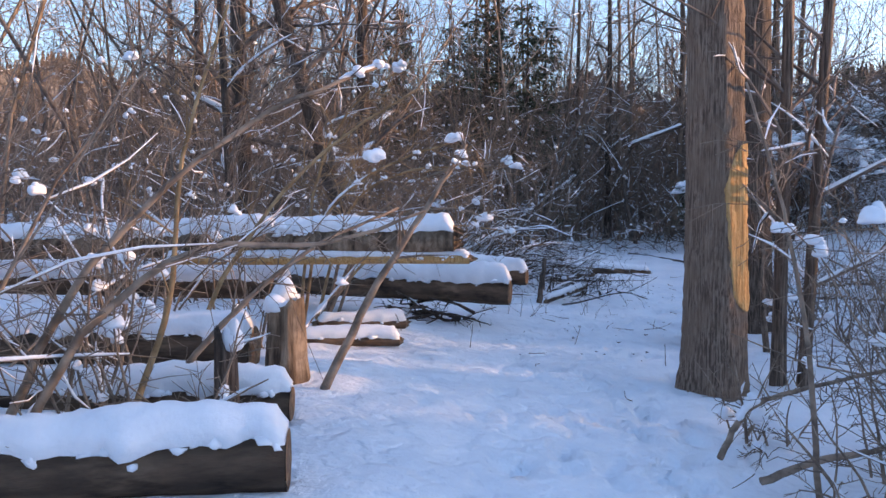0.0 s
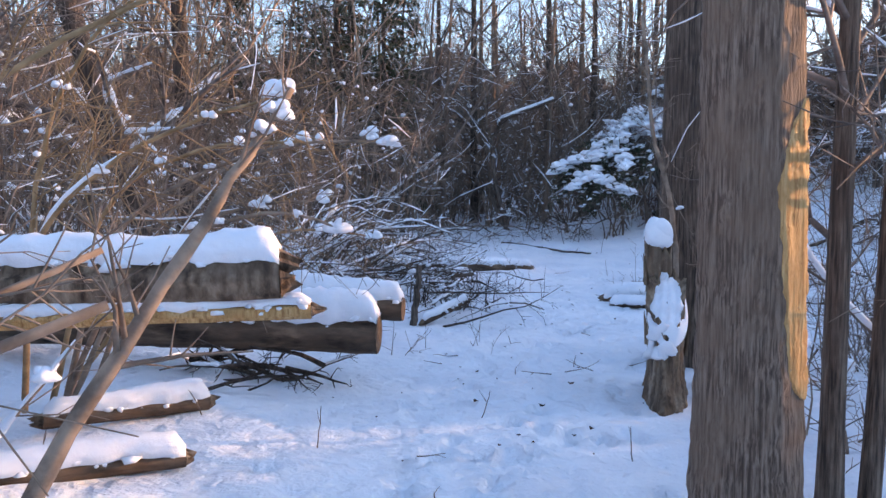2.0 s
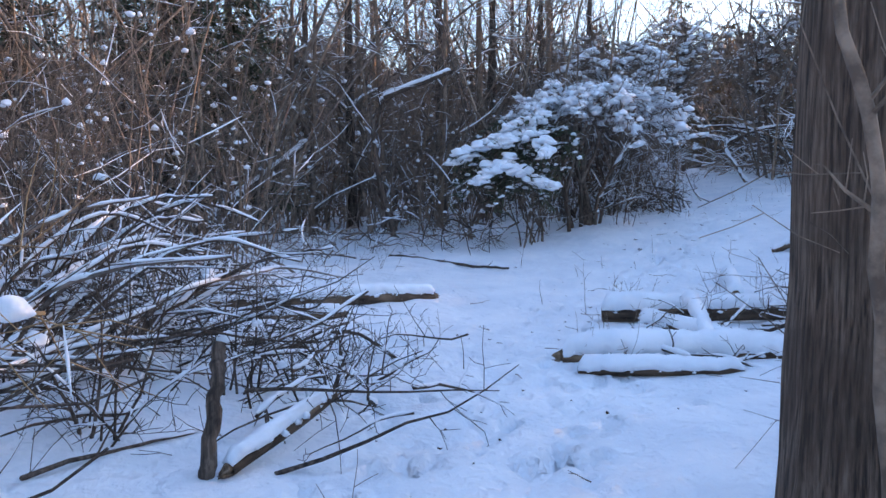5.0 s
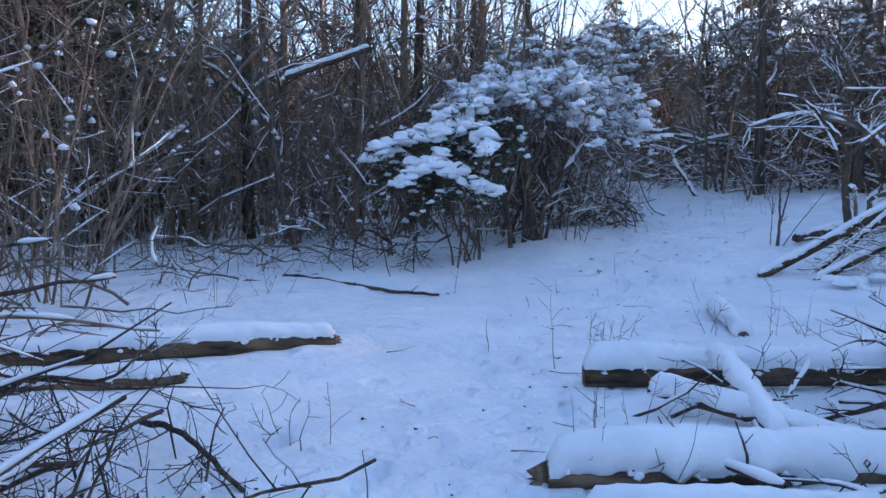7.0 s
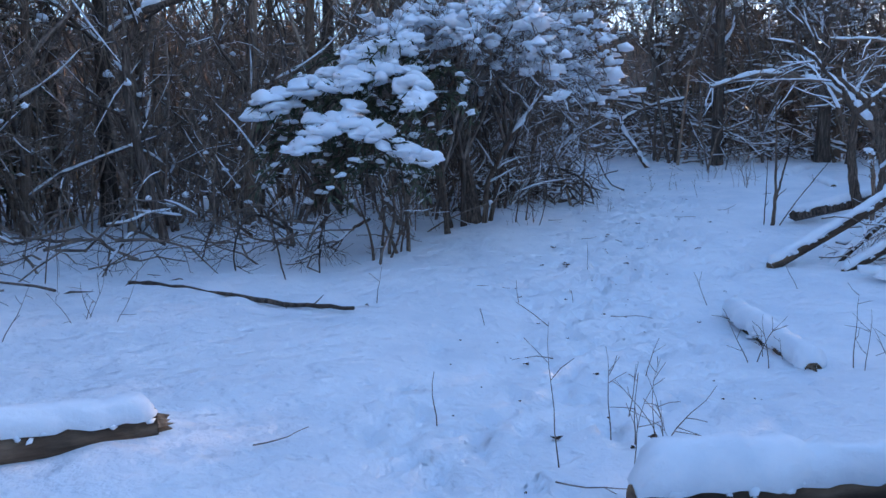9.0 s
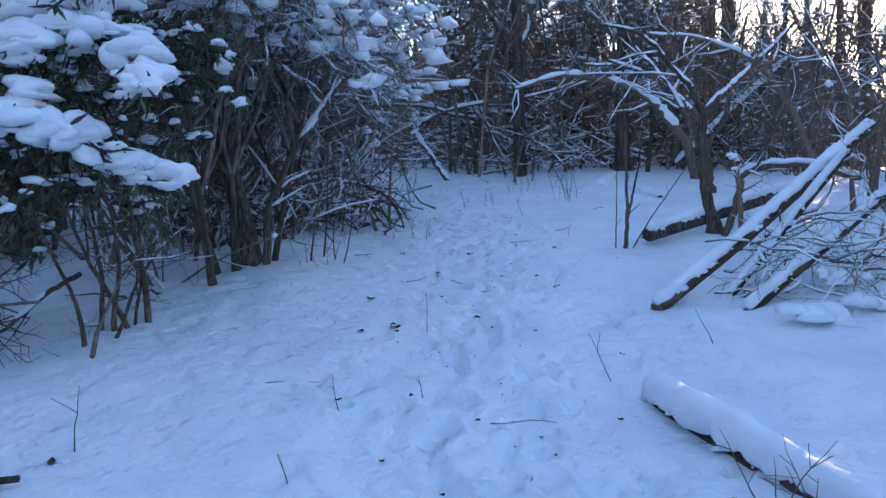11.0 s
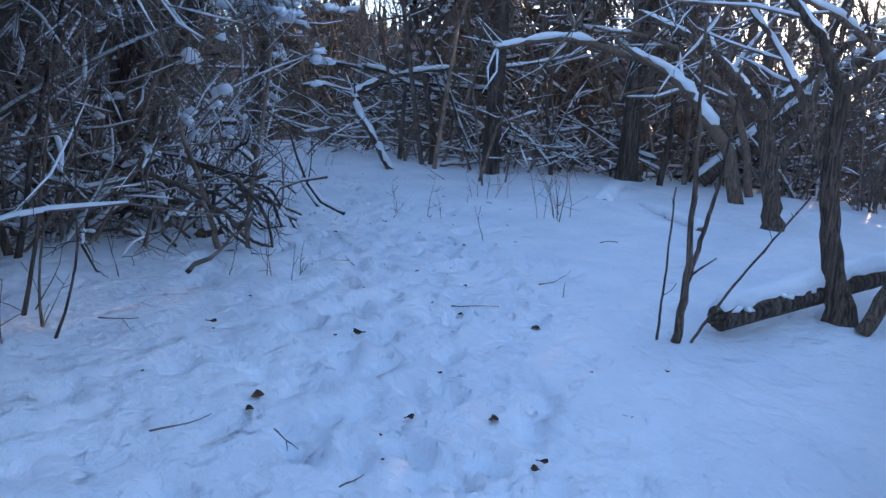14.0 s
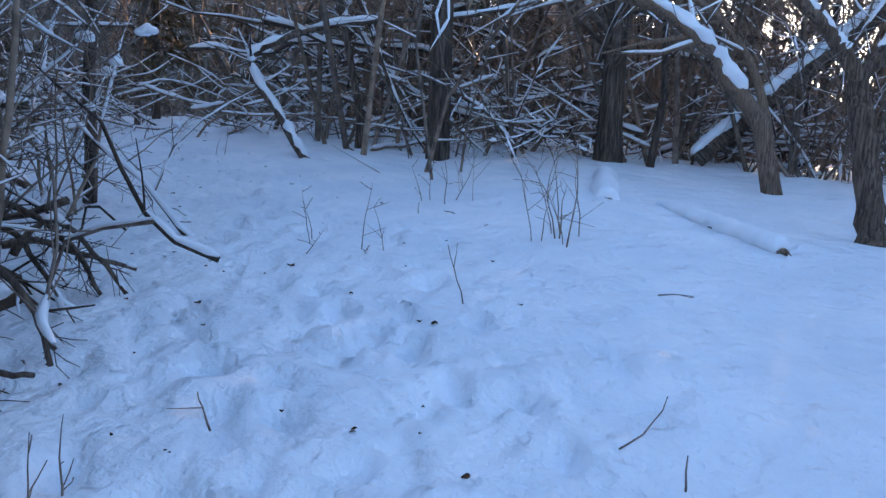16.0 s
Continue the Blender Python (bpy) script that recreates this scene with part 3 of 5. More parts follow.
log_thing("split_branch", (0.24, 6.62, 1.16), (-2.6, 6.78, 1.14), 0.045, 0.05, "split pale limb hanging under the fallen trunk", 18, bark=BARE_WOOD, cut=(False, False), wob=0.2)
log_thing("short_log", (-0.42, 6.86, 0.36), (-1.5, 6.55, 0.42), 0.05, 0.09, "short broken branch under a roll of snow", 19, cut=(False, False))
log_thing("short_log", (-0.42, 7.88, 0.37), (-1.3, 7.5, 0.42), 0.055, 0.09, "short crooked branch half buried in snow", 20, cut=(False, False))
stump("stump", (-1.13, 5.22), 0.15, 0.55, 21, "brown broken stump with a pointed cap of snow", slant=(0.05, -0.02), cap=0.13, cap_offset=(-0.03, 0.02), wood=STUMP_WOOD)
stump("stump", (-1.24, 4.13), 0.075, 0.5, 22, "short dark post with a slanting top and snow", slant=(-0.07, 0.0), cap=0.09, cap_offset=(0.05, -0.03), wood=BARK_DARK)
brush_pile((-0.25, 8.8), 23, 16, 0.7, 0.22, twig=BARK_DARK, r=0.022, amount=0.15, label="dark dead branches tangled under a raised log", turn=-0.35)
sapling("leaning_sapling", [(-0.84, 5.0, 0.33), (-0.45, 5.1, 1.1), (-0.1, 5.2, 1.65), (0.17, 5.3, 2.08)], 0.034, 0.012, 31, "grey sapling leaning over the trail, snow at its tip", kids=7, amount=0.08, clumps=((0.93, 0.04), (0.85, 0.03)))
sapling("leaning_sapling", [(-2.05, 3.3, 0.35), (-1.75, 3.5, 1.0), (-1.25, 3.7, 1.4), (-0.65, 3.9, 1.42), (-0.1, 4.1, 1.6)], 0.026, 0.008, 32, "arched grey stem bending over the logs", kids=9, amount=0.0)
sapling("leaning_sapling", [(-1.75, 4.0, 0.4), (-1.55, 4.1, 1.1), (-1.5, 4.2, 1.9), (-1.25, 4.3, 2.8)], 0.022, 0.008, 33, "thin upright tan stem among the logs", twig=TWIG_TAN, kids=10, amount=0.08, kid_len=0.55)
sapling("leaning_sapling", [(-1.75, 4.3, 0.4), (-1.35, 4.4, 0.9), (-0.85, 4.6, 1.35), (-0.3, 4.9, 1.62)], 0.024, 0.008, 34, "slanting grey stem leaning across the logs", kids=8, amount=0.0)
sapling("leaning_sapling", [(-2.3, 3.7, 0.4), (-1.9, 3.9, 1.3), (-1.1, 4.2, 2.1), (-0.4, 4.6, 2.5)], 0.026, 0.009, 35, "long bare stem arching up from the logs, snow lumps", kids=10, amount=0.08, kid_len=0.6, clumps=((0.9, 0.04), (0.97, 0.045)))
sapling("leaning_sapling", [(-1.95, 5.4, 0.4), (-1.6, 5.5, 1.2), (-1.0, 5.7, 2.0), (-0.2, 6.0, 2.6)], 0.022, 0.008, 36, "tan sunlit stem arching over the fallen trunk", twig=TWIG_TAN, kids=10, amount=0.08, kid_len=0.6)
for x, y, h, sd in ((-2.5, 3.0, 2.6, 41), (-2.9, 4.0, 3.0, 42), (-2.4, 5.9, 2.8, 43), (-3.6, 3.4, 3.2, 44), (-1.9, 3.9, 1.5, 45), (-2.2, 4.8, 1.9, 46), (-1.55, 6.2, 1.6, 47), (-3.0, 6.4, 2.8, 48), (-1.5, 3.75, 1.0, 49)):
    s = shrub(sd, h, 9, 0.35, 0.25, TWIG, 0.012, 6, "bare brown shrub growing between snowy logs")
    s.matrix_world = Matrix.Translation((x, y, gz(x, y)))

HANGING = (((-1.3, 7.9, 0.4), (-0.9, 7.7, 1.5), (0.0, 7.5, 2.0), (0.92, 7.38, 2.05)), ((-1.4, 8.0, 0.4), (-1.0, 7.8, 1.6), (-0.4, 7.6, 2.0), (0.4, 7.5, 2.06)),
           ((-1.3, 8.1, 0.4), (-0.9, 8.2, 1.2), (-0.3, 8.15, 1.6), (0.5, 8.1, 1.72)), ((-1.5, 7.8, 0.4), (-1.2, 7.3, 1.5), (-0.6, 7.0, 2.0), (0.1, 6.8, 2.25)),
           ((-1.2, 8.2, 0.4), (-0.8, 8.6, 1.5), (0.0, 8.9, 2.1), (0.8, 9.1, 2.2)), ((-1.4, 8.3, 0.4), (-0.8, 8.9, 1.1), (0.1, 9.4, 1.4), (1.0, 9.9, 1.3)),
           ((-1.3, 7.9, 0.4), (-0.8, 7.6, 1.3), (0.0, 7.4, 1.62), (0.5, 7.4, 1.5)), ((-1.6, 8.1, 0.4), (-1.4, 7.9, 1.8), (-1.0, 7.6, 2.6), (-0.3, 7.3, 3.1)))
for i, pts in enumerate(HANGING):
    sapling("hanging_branch", pts, 0.02, 0.007, 300 + i, "tan arching branch hung with lumps of snow", twig=TWIG_TAN if i % 2 else TWIG, kids=20, amount=0.15, kid_len=0.8, clumps=((0.9 + 0.02 * (i % 5), 0.062), (0.72 + 0.03 * (i % 4), 0.03 + 0.012 * (i % 3)), (0.55, 0.035)), category="branch")

# great trunk with its bark torn off on one side
def great_tree():
    rng = np.random.default_rng(51)
    x, y = 2.255, 5.985
    top = empty("great_tree", (x, y, gz(x, y)), "thick furrowed tree trunk, pale where bark is torn off", "tree")
    g, axis, r, V = trunk_geo(13, 0.235, 0.12, rng, (-0.012, 0.0), flare=0.3, sides=36, step=0.05, wob=0.07)
    piece("trunk", g, BARK, top)
    # torn strip: proud bare wood with a ragged outline, darker rim
    g = Geo()
    n, s = 70, 22
    z = np.linspace(0.68, 2.05, n)
    lo = radians(-79) + 0.05 * np.sin(z * 3.1) + np.cumsum(rng.normal(0, 0.02, n))
    hi = radians(-5) + 0.10 * np.sin(z * 4 + 1)
    narrow = np.clip(np.minimum((z - z[0]) / 0.12, (z[-1] - z) / 0.4), 0.02, 1) ** 0.6
    cx, cy = np.interp(z, axis[:, 2], axis[:, 0]), np.interp(z, axis[:, 2], axis[:, 1])
    w = np.linspace(-1, 1, s)
    A = (lo + (hi - lo) * 0.62)[:, None] + np.where(w < 0, w * 0.62, w * 0.38)[None] * ((hi - lo) * narrow)[:, None]
    skin = np.hypot(V[:, :, 0] - axis[:, 0][:, None], V[:, :, 1] - axis[:, 1][:, None])
    level = np.clip(np.searchsorted(axis[:, 2], z), 1, len(axis) - 1)
    side = np.arange(37) * math.pi / 18
    rr = np.array([np.interp(np.mod(A[q], 2 * math.pi), side, np.append(m := np.maximum(skin[k], skin[k - 1]), m[0])) for q, k in enumerate(level)])
    R = rr + 0.006 - 0.025 * (np.abs(w) ** 30)[None] + 0.004 * np.sin(A * 23 + z[:, None] * 0.8) + 0.002 * rng.standard_normal(A.shape)
    g.add(np.stack([cx[:, None] + R * np.cos(A), cy[:, None] + R * np.sin(A), np.repeat(z[:, None], s, 1)], -1).reshape(-1, 3),
          np.stack([(np.arange(n - 1)[:, None] * s + np.arange(s - 1)[None]) + o for o in (0, 1, s + 1, s)], -1).reshape(-1, 4))
    piece("bare_wood", g, BARE_WOOD, top, "pale honey-coloured bare wood")
    c, s = Geo(), Geo()
    sprout(c, s, axis[axis[:, 2] > 4.5], r[axis[:, 2] > 4.5], rng, 14, 2.2, 2, 0.35, 0.02, 0.9, 0.2, 0.3, 0.2)
    piece("crown", c, TWIG, top, "bare branches and twigs")
    piece("snow_load", s, SNOW, top, "snow on the branches")


great_tree()
bare_tree(52, 12, 0.31, BARK_BROWN, 12, 0.3, 0.62, (-0.012, 0), "dark thick trunk behind a snow-topped snag", at=(3.95, 9.42))


def rotten_snag(at, r, rim, seed, label, cap=0.0, plaster=0.0, lean=(0.0, 0.0), cap_label="", flare=0.35, waist=0.12, longer=1.0, turn=0.0):
    """A hollow broken trunk: a ragged rim of uneven height, splinters, and snow on the break. rim gives the height by the angle."""
    rng = np.random.default_rng(seed)
    top = empty("snag", (at[0], at[1], gz(*at)), label, "stump")
    top.matrix_world = top.matrix_world @ Matrix.Rotation(turn, 4, "Z")
    n, m = 34, 40
    t = np.arange(m) * 2 * math.pi / m
    teeth = np.convolve(np.tile(rng.uniform(-1, 1, m), 3), (0.25, 0.5, 0.25), "same")[m:2 * m]
    H = np.array([rim(q) for q in t]) + 0.07 * teeth + 0.03 * rng.uniform(-1, 1, m)
    even = np.array([rim(q) for q in t])
    u = np.linspace(0, 1, n)[:, None]
    Z = -0.15 + u * (H[None] + 0.15)
    lump = sum(w * np.sin(t[None] * k + rng.uniform(0, 6) + Z * rng.uniform(-2, 2)) for k, w in ((2, 0.08), (3, 0.06), (5, 0.05), (9, 0.035), (14, 0.025)))
    R = r * (1 + lump + 0.025 * rng.standard_normal((n, m))) * (1 + flare * np.exp(-np.maximum(Z, 0) / 0.12) - waist * np.sin(np.clip(Z / H.max(), 0, 1) * math.pi))
    X, Y = longer * R * np.cos(t) + lean[0] * Z, R * np.sin(t) + lean[1] * Z
    j = np.arange(m)[None]
    k = (j + 1) % m
    i = np.arange(n - 1)[:, None] * m
    g = Geo()
    g.add(np.stack([X, Y, Z], -1).reshape(-1, 3), np.stack([i + j, i + k, i + m + k, i + m + j], -1).reshape(-1, 4))
    inner = np.stack([X[-1] - 0.3 * r * np.cos(t), Y[-1] - 0.3 * r * np.sin(t), Z[-1] - 0.05], -1)
    deep = inner * (0.7, 0.7, 1) + np.array([0.3 * lean[0] * H.mean(), 0.3 * lean[1] * H.mean(), 0]) - np.stack([0 * t, 0 * t, 0.5 * (inner[:, 2] - H.min() + 0.12)], -1)
    q = np.arange(m)
    w = (q + 1) % m
    g.add(np.vstack([np.stack([X[-1], Y[-1], Z[-1]], -1), inner, deep, deep.mean(0)[None]]),
          [[int(a), int(b), int(m + b), int(m + a)] for a, b in zip(q, w)] + [[int(m + a), int(m + b), int(2 * m + b), int(2 * m + a)] for a, b in zip(q, w)] + [[int(2 * m + a), int(2 * m + b), 3 * m] for a, b in zip(q, w)])
    piece("wood", g, STUMP_WOOD, top)
    for _ in range(5):
        a = rng.uniform(0, 6.28)
        p = np.array([math.cos(a) * r * longer * 0.95 + lean[0] * H.min(), math.sin(a) * r * 0.95 + lean[1] * H.min(), H.min() * rng.uniform(0.6, 0.9)])
        g = Geo()
        g.tube([p, p + (math.cos(a) * 0.012, math.sin(a) * 0.012, 0.12), p + (math.cos(a) * 0.03, math.sin(a) * 0.03, rng.uniform(0.2, 0.32))], (0.022, 0.016, 0.003), 5)
        piece("splinter", g, STUMP_WOOD, top)
    sn = Geo()
    if cap:
        c = np.array([lean[0] * H.mean(), lean[1] * H.mean(), H.max() - 0.05])
        blob(sn, c + (0, 0, -0.01), (r * 1.18, r * 1.12, cap), rng, ICO3, 0.1)
        blob(sn, c + (0.02, -0.02, cap * 0.2), (r * 0.85, r * 0.8, cap * 0.95), rng, ICO3, 0.12)
    if plaster:
        rho = np.linspace(0.02, 1.0, 22)[:, None]
        x, y = rho * longer * r * 1.02 * np.cos(t)[None], rho * r * 1.02 * np.sin(t)[None]
        base = H.mean() + (even[None] - H.mean()) * rho
        f = 0.55 + sum(0.2 * np.sin((x * math.cos(b) + y * math.sin(b)) * c / r + p) for b, c, p in zip(rng.uniform(0, 3.1, 6), (2.2, 3.7, 5.5, 8.0, 11.0, 15.0), rng.uniform(0, 6.28, 6)))
        z = base - 0.05 + plaster * np.clip(f, -0.4, 1.5) * (1 - rho ** 6) - 0.05 * (rho > 0.97)
        i = np.arange(21)[:, None] * m
        sn.add(np.stack([x, y, z], -1).reshape(-1, 3), np.stack([i + j, i + k, i + m + k, i + m + j], -1).reshape(-1, 4))
    for _ in range(7 if plaster else 1):
        a = radians(rng.normal(-129, 50)) if not plaster else radians(rng.normal(135, 40))
        h = rng.uniform(0.45, 1.0) * float(np.interp(a % 6.2832, t, H))
        e = r * rng.uniform(0.25, 0.5)
        blob(sn, (math.cos(a) * r * longer * 0.96 + lean[0] * h, math.sin(a) * r * 0.98 + lean[1] * h, h), (e * 0.6, e, e * 1.2), rng, ICO2, 0.45)
    piece("snow_cap", sn, SNOW, top, cap_label, kind="stuff")


rotten_snag((3.06, 8.22), 0.155, lambda a: 0.80 + 0.20 * math.cos(a), 53, "rotten brown snag with snow plastered on its slanting break", plaster=0.055, cap_label="snow clinging to the slanting break", longer=2.6, turn=radians(64.6), flare=0.2)
rotten_snag((3.24, 8.62), 0.105, lambda a: 1.24 + 0.03 * math.cos(a - radians(160)), 54, "tall broken snag with a round cap of snow", cap=0.17, lean=(-0.07, -0.04), cap_label="round cap of snow", flare=0.5, waist=0.05)
sapling("sapling", [(3.42, 7.64, 0.03), (3.38, 7.67, 0.62), (3.35, 7.7, 1.15), (3.25, 7.78, 1.61), (3.12, 7.89, 2.0)], 0.026, 0.013, 651, "grey-brown sapling beside the snag, bare of leaves", twig=BARK_BROWN, kids=7, amount=0.1, kid_len=0.4)
sapling("sapling", [(3.45, 7.61, 0.03), (3.39, 7.67, 0.81), (3.39, 7.67, 1.3), (3.32, 7.72, 1.81), (3.33, 7.72, 2.31)], 0.016, 0.008, 652, "thin upright brown stem beside the snag", kids=7, amount=0.1, kid_len=0.4)
sapling("leaning_sapling", [(3.68, 9.05, 0.05), (3.62, 9.12, 1.2), (3.5, 9.05, 1.75), (3.36, 9.1, 2.3), (3.27, 9.15, 3.3)], 0.03, 0.015, 550, "slim grey stem leaning before a thick trunk", kids=7, amount=0.1, kid_len=0.4)
for x, y, r, sd, ln in ((2.86, 6.14, 0.065, 55, (0.0, 0.0)), (3.04, 6.08, 0.055, 56, (0.05, 0.0))):
    bare_tree(sd, 7, r, BARK_BROWN, 14, 0.25, 0.12, ln, "slim dark trunk standing beside the great tree", at=(x, y))
sapling("bent_branch", [(1.55, 4.0, 0.22), (1.8, 4.25, 0.42), (2.2, 4.5, 0.47), (2.9, 4.6, 0.6)], 0.02, 0.012, 57, "low bent branch rising from the snow", kids=6, amount=0.2)
sapling("bent_branch", [(1.65, 3.7, 0.2), (2.0, 3.75, 0.3), (2.6, 3.9, 0.34), (3.4, 4.0, 0.55)], 0.022, 0.014, 58, "low bent branch lying over the snow", kids=6, amount=0.2)
sapling("leaning_sapling", [(1.9, 3.6, 0.15), (1.87, 3.7, 0.9), (1.8, 3.85, 1.6), (1.65, 4.0, 2.3)], 0.017, 0.007, 59, "thin dark stem in front of the great tree", kids=8, clumps=((0.6, 0.05),))
for x, y, h, sd in ((2.9, 4.0, 2.2, 61), (3.3, 4.6, 2.4, 62), (2.4, 3.0, 1.8, 63), (4.2, 6.0, 1.1, 64), (4.9, 8.9, 2.6, 65), (3.5, 6.9, 1.0, 66), (3.4, 3.2, 2.4, 67), (2.15, 3.35, 0.9, 68), (2.6, 3.8, 1.2, 69), (2.0, 4.5, 0.6, 70)):
    s = shrub(sd, h, 8, 0.4, 0.2, TWIG, 0.012, 4, "thin brown shrub beside the trail, lightly snowed")
    s.matrix_world = Matrix.Translation((x, y, gz(x, y)))

# ---- middle: stake, brush piles, low logs ----
sapling("stake", [(1.49, 11.27, 0.1), (1.55, 11.32, 0.5), (1.6, 11.4, 0.86)], 0.045, 0.035, 71, "short upright dark stake in the snow", twig=BARK_DARK, kids=0, amount=0, category="stake")
log_thing("short_log", (1.62, 11.25, 0.2), (2.3, 11.9, 0.35), 0.04, 0.07, "small branch by the stake rolled in snow", 72, cut=(False, False))
# these piles and shrubs get dark bark in place of the shade on them
for x, y, sd, n, sz, h, tn in ((2.15, 12.2, 73, 16, 1.2, 0.35, 0.5), (0.6, 12.4, 74, 22, 2.0, 0.7, 0.3), (1.2, 14.0, 75, 22, 2.0, 0.6, 0.2), (0.0, 11.0, 76, 20, 1.8, 0.6, 0.5), (2.2, 13.1, 77, 14, 1.1, 0.3, 0.6)):
    brush_pile((x, y), sd, n, sz, h, BARK_DARK, 0.4, 0.012, turn=tn)
for x, y, h, sd in ((1.75, 12.7, 1.2, 501), (2.35, 12.5, 0.9, 502), (1.1, 12.9, 1.5, 503), (0.4, 13.2, 2.0, 504), (2.6, 13.3, 0.8, 505), (1.4, 14.6, 1.6, 506), (0.3, 14.8, 2.4, 507), (0.9, 11.9, 1.2, 508)):
    s = shrub(sd, h, 10, 0.85, 0.25, BARK_DARK, 0.011, 4, "low sprawling dead shrub, curling twigs coloured dark for shade", 6)
    s.matrix_world = Matrix.Translation((x, y, gz(x, y)))


def arching_brush():
    """Snow-lined branches that fan out from the brush beside the trail and bow towards it."""
    rng = np.random.default_rng(530)
    for i in range(32):
        x, y = -0.5 + 1.3 * rng.random(), 12.2 + 2.2 * rng.random()
        a, ln, h = rng.normal(0.35, 0.35), rng.uniform(1.3, 2.6), rng.uniform(0.35, 1.35)
        z = gz(x, y) - 0.05
        c, d = ln * math.cos(a), ln * math.sin(a)
        sapling("arching_branch", [(x, y, z), (x + c * 0.3, y + d * 0.3, z + h * 0.62), (x + c * 0.65, y + d * 0.65, z + h * 0.92 + 0.05), (x + c, y + d, z + h * rng.uniform(0.75, 1.1))], rng.uniform(0.016, 0.032), 0.006, 580 + i,
                "dark arching branch lined with snow in the brush", twig=BARK_DARK if i % 3 else TWIG_DARK, kids=5, amount=0.8, kid_len=0.6, depth=1, category="branch")


arching_brush()
bare_tree(509, 9, 0.19, BARK_DARK, 12, 0.3, 0.2, (-0.3, 0.02), "thick dark trunk leaning away from the trail", at=(-1.45, 12.8))
bare_tree(510, 12, 0.14, BARK_DARK, 10, 0.25, 0.3, (0.0, 0), "straight dark trunk behind the glade", at=(5.95, 26.3))
bare_tree(511, 13, 0.15, BARK_DARK, 10, 0.25, 0.3, (0.0, 0), "straight dark trunk behind the glade", at=(9.1, 28.0))
sapling("bent_tree", [(6.27, 23.56, 0.42), (5.95, 23.73, 2.05), (5.87, 23.73, 3.09), (6.08, 23.57, 3.70)], 0.07, 0.045, 512, "crooked dark tree bending at the top", twig=BARK_DARK, kids=8, amount=0.3, kid_len=0.9, depth=1, category="tree")
log_thing("snowy_limb", (6.08, 23.57, 3.72), (7.41, 22.71, 4.23), 0.05, 0.07, "limb thick with snow at the top of a crooked tree", 513, bark=BARK_DARK, cut=(True, False))
log_thing("leaning_pole", (1.93, 24.09, 0.83), (4.37, 23.68, 2.72), 0.06, 0.07, "snow-covered pole leaning in the brush", 514, bark=BARK_DARK, cut=(False, False))
log_thing("fallen_log", (4.68, 16.5, 0.20), (0.9, 16.05, 0.38), 0.085, 0.10, "thin dark log across the snow beside the trail", 78, cut=(False, False), wob=0.12)
log_thing("fallen_log", (3.2, 15.55, 0.22), (0.6, 15.25, 0.33), 0.055, 0.07, "thin bent log in front of a larger one", 79, cut=(False, False), wob=0.15)
sapling("fallen_stick", [(5.27, 20.63, 0.37), (5.75, 20.02, 0.35), (6.4, 19.3, 0.25), (6.9, 18.8, 0.235)], 0.036, 0.018, 80, "long bare stick lying on the snow", twig=BARK_DARK, kids=5, amount=0.1, kid_len=0.25, depth=0, category="stick")
DROOPING = (((7.5, 21.9, 0.75), (7.0, 21.3, 1.05), (6.75, 20.5, 0.85), (6.72, 20.05, 0.3)), ((7.3, 21.6, 0.8), (6.8, 21.3, 1.0), (6.45, 20.9, 0.75), (6.37, 20.69, 0.32)), ((7.8, 21.6, 0.8), (7.6, 21.0, 0.95), (7.3, 20.5, 0.7), (7.2, 20.29, 0.33)),
            ((7.0, 22.0, 0.7), (6.6, 21.9, 0.95), (6.35, 21.7, 0.7), (6.22, 21.55, 0.38)), ((8.3, 21.2, 0.9), (7.9, 20.9, 0.8), (7.5, 20.7, 0.6), (7.0, 20.5, 0.5)), ((6.0, 22.4, 0.6), (5.6, 22.0, 0.8), (5.3, 21.6, 0.6), (5.1, 21.3, 0.36)))
for i, pts in enumerate(DROOPING):
    sapling("drooping_branch", pts, 0.022, 0.007, 630 + i, "dark drooping branch touching the snow at the glade's edge", twig=BARK_DARK, kids=9, amount=0.15, kid_len=0.55, depth=1, category="branch")
sapling("fallen_branch", [(2.88, 14.59, 0.22), (3.05, 14.1, 0.26), (3.25, 13.54, 0.13)], 0.02, 0.012, 640, "dark forked branch lying in the snow", twig=BARK_DARK, kids=7, amount=0.1, kid_len=0.55, category="branch")
sapling("fallen_branch", [(2.0, 14.9, 0.2), (2.3, 14.7, 0.5), (2.7, 14.75, 0.45), (3.0, 15.0, 0.6)], 0.016, 0.007, 641, "dark crooked branch standing out of the snow", twig=BARK_DARK, kids=7, amount=0.1, kid_len=0.5, category="branch")
brush_pile((2.1, 14.3), 642, 11, 0.9, 0.3, BARK_DARK, 0.2, 0.014, "dark broken branches lying on the snow")
# right-hand pile
log_thing("fallen_log", (6.12, 14.66, 0.125), (8.2, 13.45, 0.20), 0.088, 0.16, "dark wet log under a deep roll of snow", 81, droop=0.62)
log_thing("fallen_log", (4.74, 13.18, 0.06), (7.3, 11.65, 0.15), 0.10, 0.15, "low log in front of the pile, deep in snow", 82, cut=(False, True), droop=1.0, wob=0.14)
log_thing("snowy_branch", (6.12, 13.93, 0.2), (6.6, 12.75, 0.1), 0.045, 0.085, "branch wholly wrapped in snow", 83, droop=1.4)
log_thing("snowy_branch", (6.85, 14.0, 0.36), (6.2, 12.95, 0.12), 0.045, 0.085, "forked branch wholly wrapped in snow", 84, droop=1.4)
